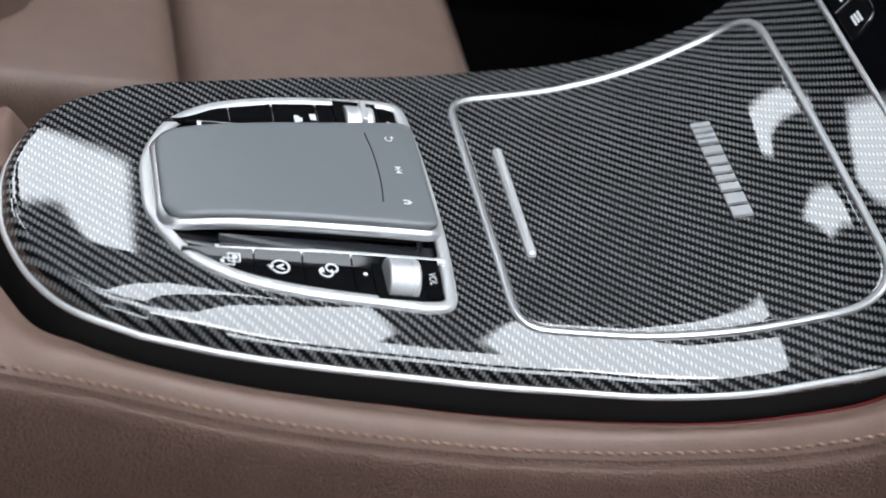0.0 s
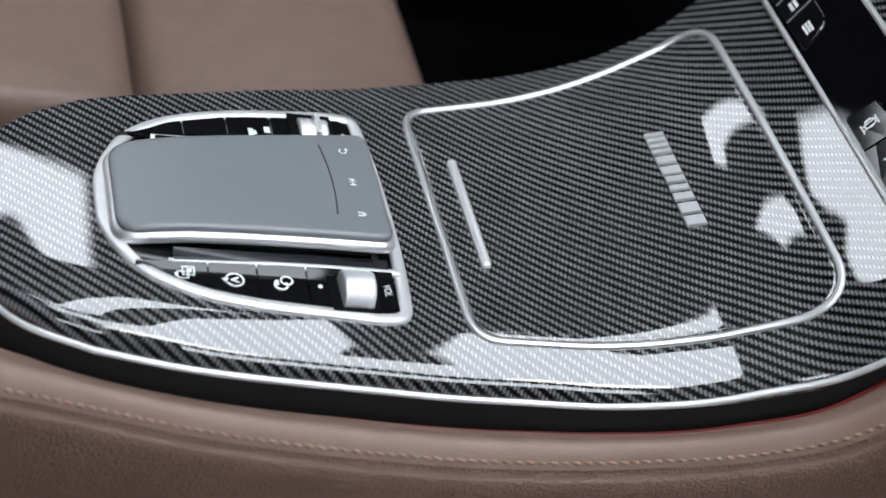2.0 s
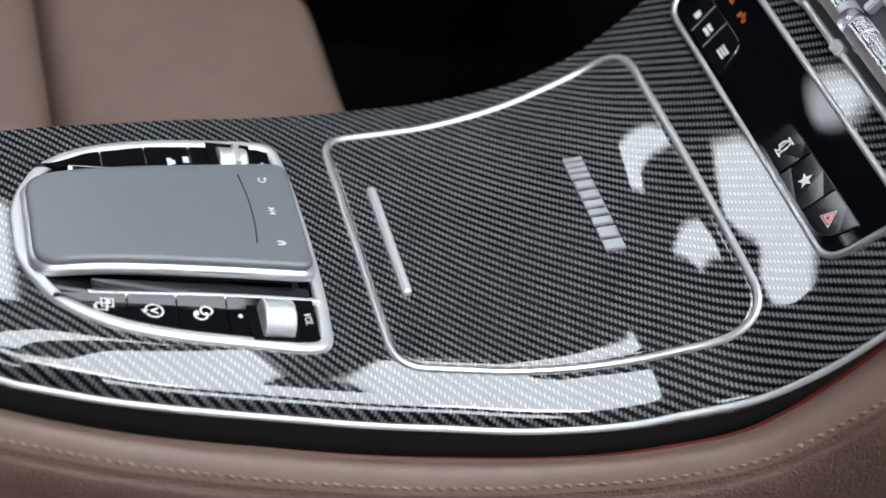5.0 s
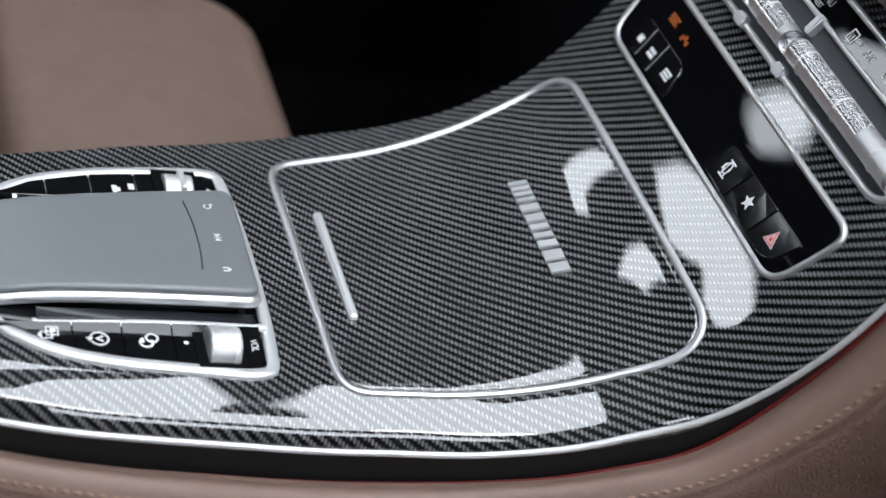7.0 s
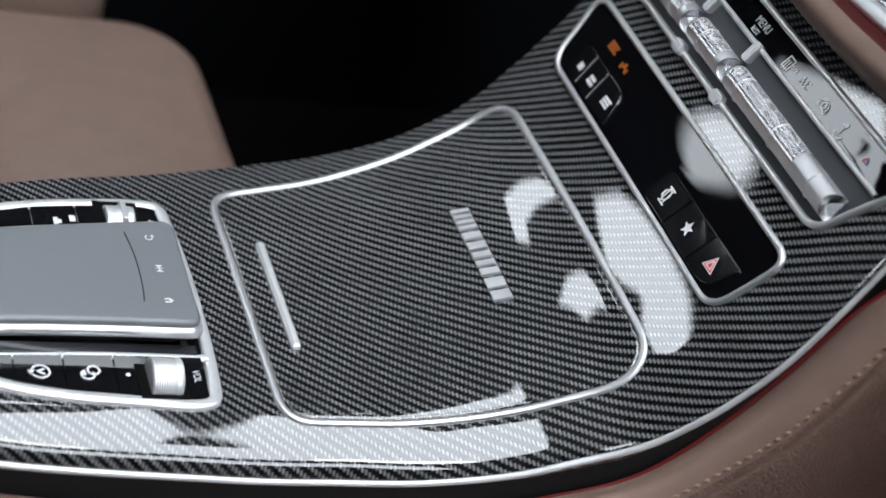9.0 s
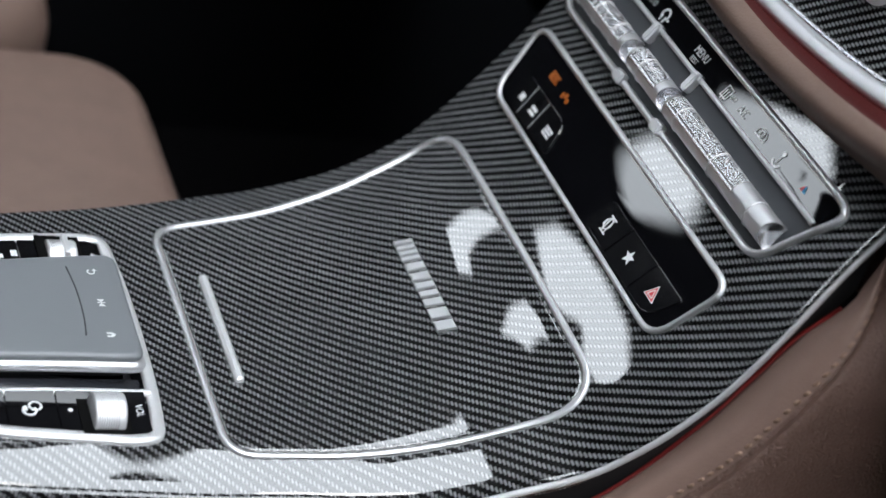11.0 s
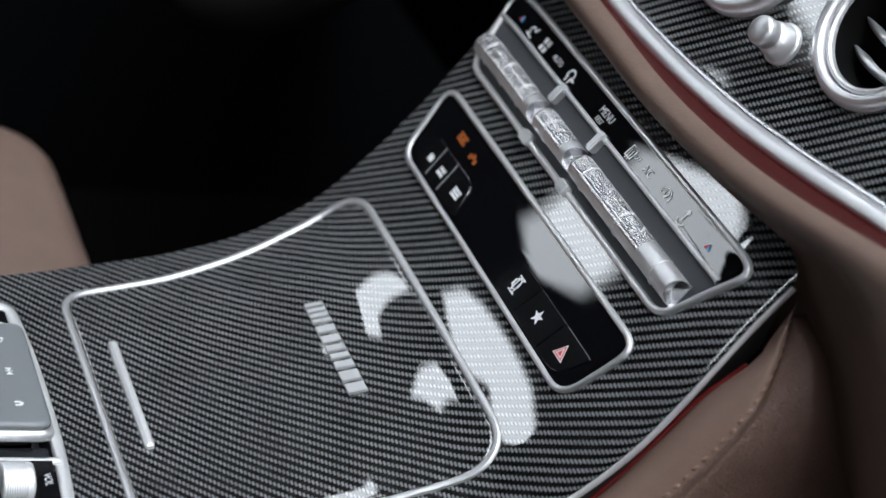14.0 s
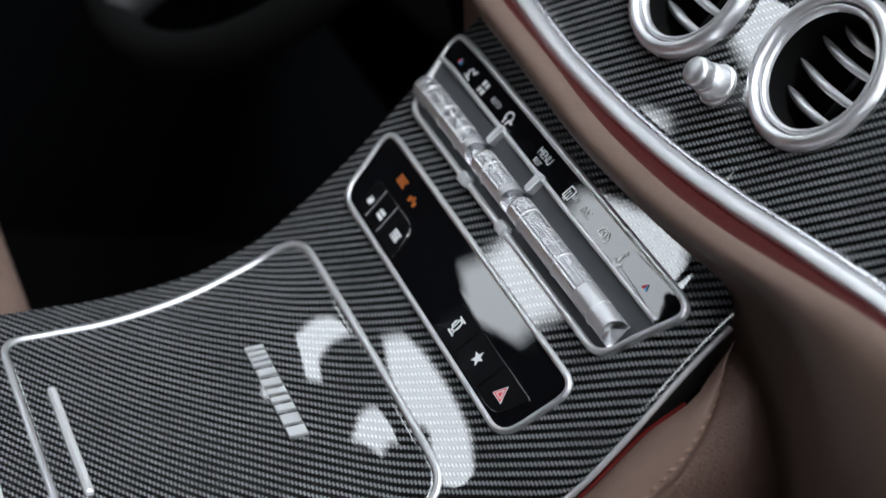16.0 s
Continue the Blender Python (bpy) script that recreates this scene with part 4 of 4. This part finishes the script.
for (x, y, z), (x2, y2, z2) in zip(roll_line, strip_line[:len(roll_line)]):
    verts += [(x + .0020, y, z + .0040), (x + .0045, y, z + .0022), (x + .013, y*.5 + y2*.5, z*.5 + z2*.5 - .0008), (x2 - .0015, y2, z2 - .003), (x2 + .004, y2, z2 - .003)]
# the channel glows by itself in place of red light falling on it
mesh_object("ambient_channel", verts, grid_faces(len(roll_line), 5), CHANNEL_GLOW, dash, "channel along the strip with red ambient glow put into its colour")
NV = Vector((-.927, -.018, .374)).normalized()
up_v = (Vector((0, 0, 1)) - NV*NV.z).normalized()
bead("silver_strip", [Vector(p) for p in strip_line], [(NV + up_v*.25).normalized()] * len(strip_line), 0.0090, 0.0042, SILVER, dash, "broad satin silver strip", 10, False)
bead("silver_step", [Vector(p) + up_v*.0062 - NV*.0008 for p in strip_line], [(NV + up_v*.3).normalized()] * len(strip_line), 0.0034, 0.0016, CHROME, dash, "narrow bright step", 6, False)
C1 = Vector((.2748, .0254, .2704))
lat_v = up_v.cross(NV).normalized()
C2 = Vector((.2802, -.0800, .2787))
sy, sz = strip_line[::-1, 1], strip_line[::-1, 2]
verts, uv, ys = [], [], np.concatenate([np.linspace(.24, .17, 6), np.linspace(.166, -.206, 150), np.linspace(-.21, -.60, 20)])
nr = 64
shadow_ledge_v = []
for y in ys:
    st = Vector((.243, y, float(np.interp(y, sy, sz))))
    proud = (st - C1).dot(NV)
    p0 = st - NV * min(proud, .010 + .15*max(0.0, proud - .010))
    shadow_ledge_v += [st + up_v*.0040 - NV*.0010, p0 + up_v*.0046 - NV*.0010]
    for j in range(nr):
        g = j/(nr - 1)
        q = p0 + up_v*(.001 + .16*g)
        q -= NV * 0.25 * max(0, g - .55)**2
        verts.append(q)
        uv.append((q.dot(up_v), q.y))
# ledge coloured near black to draw the shadow gap behind the strip
mesh_object("ledge", shadow_ledge_v, grid_faces(len(ys), 2), VOID, dash, "ledge behind the strip, painted as a shadow gap")
faces = []
for f in grid_faces(len(ys), nr):
    c = sum((verts[i] for i in f), Vector()) / 4
    if min((c - C1).length, (c - C2).length) > .0355:
        faces.append(f)
mesh_object("carbon_panel", verts, faces, CARBON, dash, "carbon fibre twill dash panel", uv)
# dash top and its underside close the view
verts = []
for i, (x, y, z) in enumerate(strip_line):
    q = Vector((x, y, z)) - NV*((Vector((x, y, z)) - C1).dot(NV)) + up_v*.161 - NV*.25*.45**2
    verts += [q, q + Vector((.10, 0, .03)), q + Vector((.45, 0, .03))]
mesh_object("dash_top", verts, grid_faces(len(strip_line), 3), BLACK, dash, "black dash top")
# knee panels left and right below the roll, the left one near black for shade
for sg in (-1, 1):
    verts = []
    for y in np.linspace(.150, .80, 24):
        yy = sg*y
        zr = float(np.interp(yy, roll_line[::-1, 1], roll_line[::-1, 2]))
        for dx, dz in ((.010, -.0155), (.020, -.028), (.068, -.066), (.135, -.116), (.20, -.20), (.25, -.34)):
            hang = ease(min(1.0, max(0.0, (-yy - .165)/.13)))
            verts.append((.215 + dx - .006*hang, yy, zr + dz - .058*hang))
    mesh_object("knee_panel", verts, grid_faces(24, 6), LEATHER if sg < 0 else NEAR_BLACK, dash, "brown leather knee panel" if sg < 0 else "knee panel in near black for shade")


def vent(c, lab):
    v = thing("air_vent", lab, "air vent", group="round dash vents")
    m = Matrix((lat_v, up_v, NV)).transposed().to_4x4()
    m = Matrix.Translation(c) @ m
    prof = [(.0405, -.001), (.0402, .0030), (.0385, .0064), (.0362, .0074), (.0342, .0066), (.0334, .0040), (.0330, -.002)]
    n = 64
    verts = [m @ Vector((r*math.cos(2*math.pi*j/n), r*math.sin(2*math.pi*j/n), z)) for r, z in prof for j in range(n)]
    mesh_object("outer_ring", verts, grid_faces(len(prof), n, False, True), SILVER, v, "broad satin silver ring")
    prof = [(.0328, -.003), (.0326, .0040), (.0312, .0050), (.0300, .0042), (.0295, .0010)]
    verts = [m @ Vector((r*math.cos(2*math.pi*j/n), r*math.sin(2*math.pi*j/n), z)) for r, z in prof for j in range(n)]
    mesh_object("inner_ring", verts, grid_faces(len(prof), n, False, True), SILVER, v, "satin silver inner ring")
    prof = [(.0296, .0010), (.0285, -.035), (.0001, -.035)]
    verts = [m @ Vector((r*math.cos(2*math.pi*j/n), r*math.sin(2*math.pi*j/n), z)) for r, z in prof for j in range(n)]
    mesh_object("duct", verts, grid_faces(len(prof), n, False, True), VOID, v, "black duct")
    for g, hgt in enumerate((-.0165, -.0030, .0115, .0215)):
        hw = math.sqrt(.0288**2 - hgt**2) - .0008
        fl, k = [], 13
        for i in range(k):
            q = -1 + 2*i/(k - 1)
            bow = .0032*(1 - q*q)
            th = .0006 + .0017*math.sqrt(max(0, 1 - q*q))
            c0 = m @ Vector((hw*q, hgt - bow*.6, -.0120 + bow))
            fl += [c0 + NV*.0012, c0 + up_v*th + NV*.0002, c0 + up_v*th*.4 - NV*.011, c0 - up_v*th*.4 - NV*.011, c0 - up_v*th + NV*.0002]
        mesh_object("blade", fl, grid_faces(k, 5, False, True), SILVER, v, "curved silver blade")
    tube("pivot", [m @ Vector((0, -.024, -.022)), m @ Vector((0, .024, -.022))], .002, BLACK, v, "black pivot bar", 8)
    return v


vent(C1, "round silver turbine air vent in the carbon dash")
vent(C2, "round silver turbine air vent in the carbon dash")
knob = thing("vent_knob", "small satin silver push knob on the carbon dash", "knob")
kb = Vector((.2652, -.0325, .2438))
m = Matrix.Translation(kb) @ Matrix((lat_v, up_v, NV)).transposed().to_4x4()
for nm, prof, lab in (("collar", [(.0108, -.001), (.0108, .0016), (.0098, .0028), (.0088, .0030), (.0001, .0030)], "silver collar"),
                      ("stem", [(.0097, .002), (.0082, .0095), (.0076, .0104), (.0068, .0108), (.0068, .0114), (.0074, .0121), (.0074, .0175), (.0068, .0192), (.0050, .0200), (.0001, .0202)], "silver knob head")):
    n = 40
    verts = [m @ Vector((r*math.cos(2*math.pi*j/n), r*math.sin(2*math.pi*j/n), z)) for r, z in prof for j in range(n)]
    mesh_object(nm, verts, grid_faces(len(prof), n, False, True), SILVER, knob, lab)

# ---- the seat beyond the console ----
seat = thing("car_seat", "brown leather car seat with stitched panels beyond the console", "seat")


def cushion(name, x0, y0, x1, y1, top, bottom, r, plan, label):
    """A padded block: rounded plan corners, a wide soft shoulder and a slightly crowned top."""
    outline = []
    for cx_, cy_, a0 in ((x1 - plan, y1 - plan, 0), (x0 + .02, y1 - .02, 90), (x0 + .02, y0 + .02, 180), (x1 - plan, y0 + plan, 270)):
        rad = plan if cx_ > (x0 + x1)/2 else .02
        outline += arc(cx_, cy_, rad, a0, a0 + 90, 8)
    o = np.array(outline)
    mid = o.mean(0)
    d = mid - o
    d /= np.linalg.norm(d, axis=1)[:, None]
    verts, k = [], len(o)
    levels = [(0, bottom)] + [(r*(1 - math.cos(a)), top - r + r*math.sin(a)) for a in np.linspace(0, math.pi/2, 9)]
    for ins, z in levels:
        verts += [Vector((x, y, z)) for x, y in o + d*ins]
    inner = np.array([(v.x, v.y) for v in verts[-k:]])
    for f in (.8, .55, .3, .1):
        verts += [Vector((x, y, top + .006*(1 - f*f))) for x, y in mid + (inner - mid)*f]
    n = len(levels) + 4
    verts.append(Vector((mid[0], mid[1], top + .006)))
    faces = grid_faces(n, k, False, True) + [((n - 1)*k + i, n*k, (n - 1)*k + (i + 1) % k) for i in range(k)]
    return mesh_object(name, verts, faces, LEATHER_SEAT_DIMMED, seat, label)


cushion("front_cushion", -.131, .150, .053, .394, -.066, -.26, .030, .055, "thigh cushion")
cushion("outer_bolster", -.60, .402, .004, .60, -.045, -.26, .045, .05, "outer side bolster")
cushion("seat_cushion", -.585, .150, -.134, .400, -.058, -.26, .022, .022, "main seat cushion")
cushion("side_bolster", -.66, .190, -.215, .300, .025, -.26, .05, .05, "inner side bolster")
part("seat_base", box(-.25, .44, -.33, .5, .44, .14, .02), BLACK, seat, "black seat base")

# ---- driver side: steering wheel, door, floor ----
wheel = thing("steering_wheel", "black leather steering wheel, rim darkened for deep shade", "steering wheel")
wn_v = Vector((-.86, 0, .50)).normalized()
a_v = Vector((0, 1, 0))
b_v = wn_v.cross(a_v)
wc = Vector((.235, .47, .168))
# rim colour taken down to near black for the shade round it
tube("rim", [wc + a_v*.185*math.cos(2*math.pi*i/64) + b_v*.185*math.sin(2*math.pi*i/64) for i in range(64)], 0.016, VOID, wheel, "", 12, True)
tube("column", [wc - wn_v*.02, wc - wn_v*.30], 0.045, BLACK, wheel, "black column", 16)
part("hub", box(*(wc - wn_v*.03), .05, .14, .12, .02), BLACK, wheel, "black hub", True)
for a_ in (0, 90, 180):
    d = a_v*math.cos(radians(a_)) + b_v*math.sin(radians(a_))*(1 if b_v.z < 0 else -1)
    tube("spoke", [wc - wn_v*.025 + d*.04, wc + d*.18], 0.014, BLACK, wheel, "black spoke", 10)

# ---- floor, and an added hall whose walls and openings shape the light ----


def shell(name, origin, ex, ey, edge, openings, thick, mat, label, category):
    """A flat wall inside an edge, (u0, v0, u1, v1) or corners, with openings cut right through it."""
    ex, ey = Vector(ex), Vector(ey)
    nn = ex.cross(ey).normalized()
    bm = bmesh.new()
    for loop in [rect(*edge) if len(edge) == 4 and isinstance(edge[0], (int, float)) else edge] + openings:
        vs = [bm.verts.new(Vector(origin) + ex*u + ey*v) for u, v in loop]
        for a, b in zip(vs, vs[1:] + vs[:1]):
            bm.edges.new((a, b))
    bmesh.ops.triangle_fill(bm, use_beauty=True, use_dissolve=False, edges=bm.edges[:], normal=nn)
    r = bmesh.ops.extrude_face_region(bm, geom=bm.faces[:])
    bmesh.ops.translate(bm, verts=[v for v in r["geom"] if isinstance(v, bmesh.types.BMVert)], vec=nn*thick)
    return tagged(part(name, bm, mat), label, category, kind="structure")


shell("floor", (0, 0, -.42), (1, 0, 0), (0, 1, 0), (-4, -2.6, 3, 2.6), [], -.03, CARPET, "black carpeted floor, deep shade put into its colour", "floor")
shell("wall_far", (0, 2.6, 0), (1, 0, 0), (0, 0, 1), (-4, -.42, 3, 3.0), FAR_OPEN, -.03, NEAR_BLACK, "added dark far wall, openings shaped for the reflections", "wall")
shell("ceiling", (0, 0, 3.0), (1, 0, 0), (0, 1, 0), (-4, -2.6, 3, 2.6), ROOF_OPEN, .03, CEILING_DARK, "added dark ceiling, openings shaped for the reflections", "ceiling")
shell("wall_near", (0, -2.6, 0), (1, 0, 0), (0, 0, 1), (-4, -.42, 3, 3.0), NEAR_OPEN, .03, NEAR_BLACK, "added dark near wall with two openings for light", "wall")
shell("wall_front", (3, 0, 0), (0, 1, 0), (0, 0, 1), (-2.6, -.42, 2.6, 3.0), [], .03, NEAR_BLACK, "added plain dark wall out of view", "wall")
shell("wall_rear", (-4, 0, 0), (0, 1, 0), (0, 0, 1), (-2.6, -.42, 2.6, 3.0), [], -.03, NEAR_BLACK, "added plain dark wall out of view", "wall")
# added panel that hides the far opening from the lid except through its hole
shell("wall_light_blocker", (0, .86, 0), (1, 0, 0), (0, 0, 1), BLOCKER_EDGE, [BLOCKER_HOLE], -.012, NEAR_BLACK, "black driver side panel added to block light, with a shaped opening", "wall")
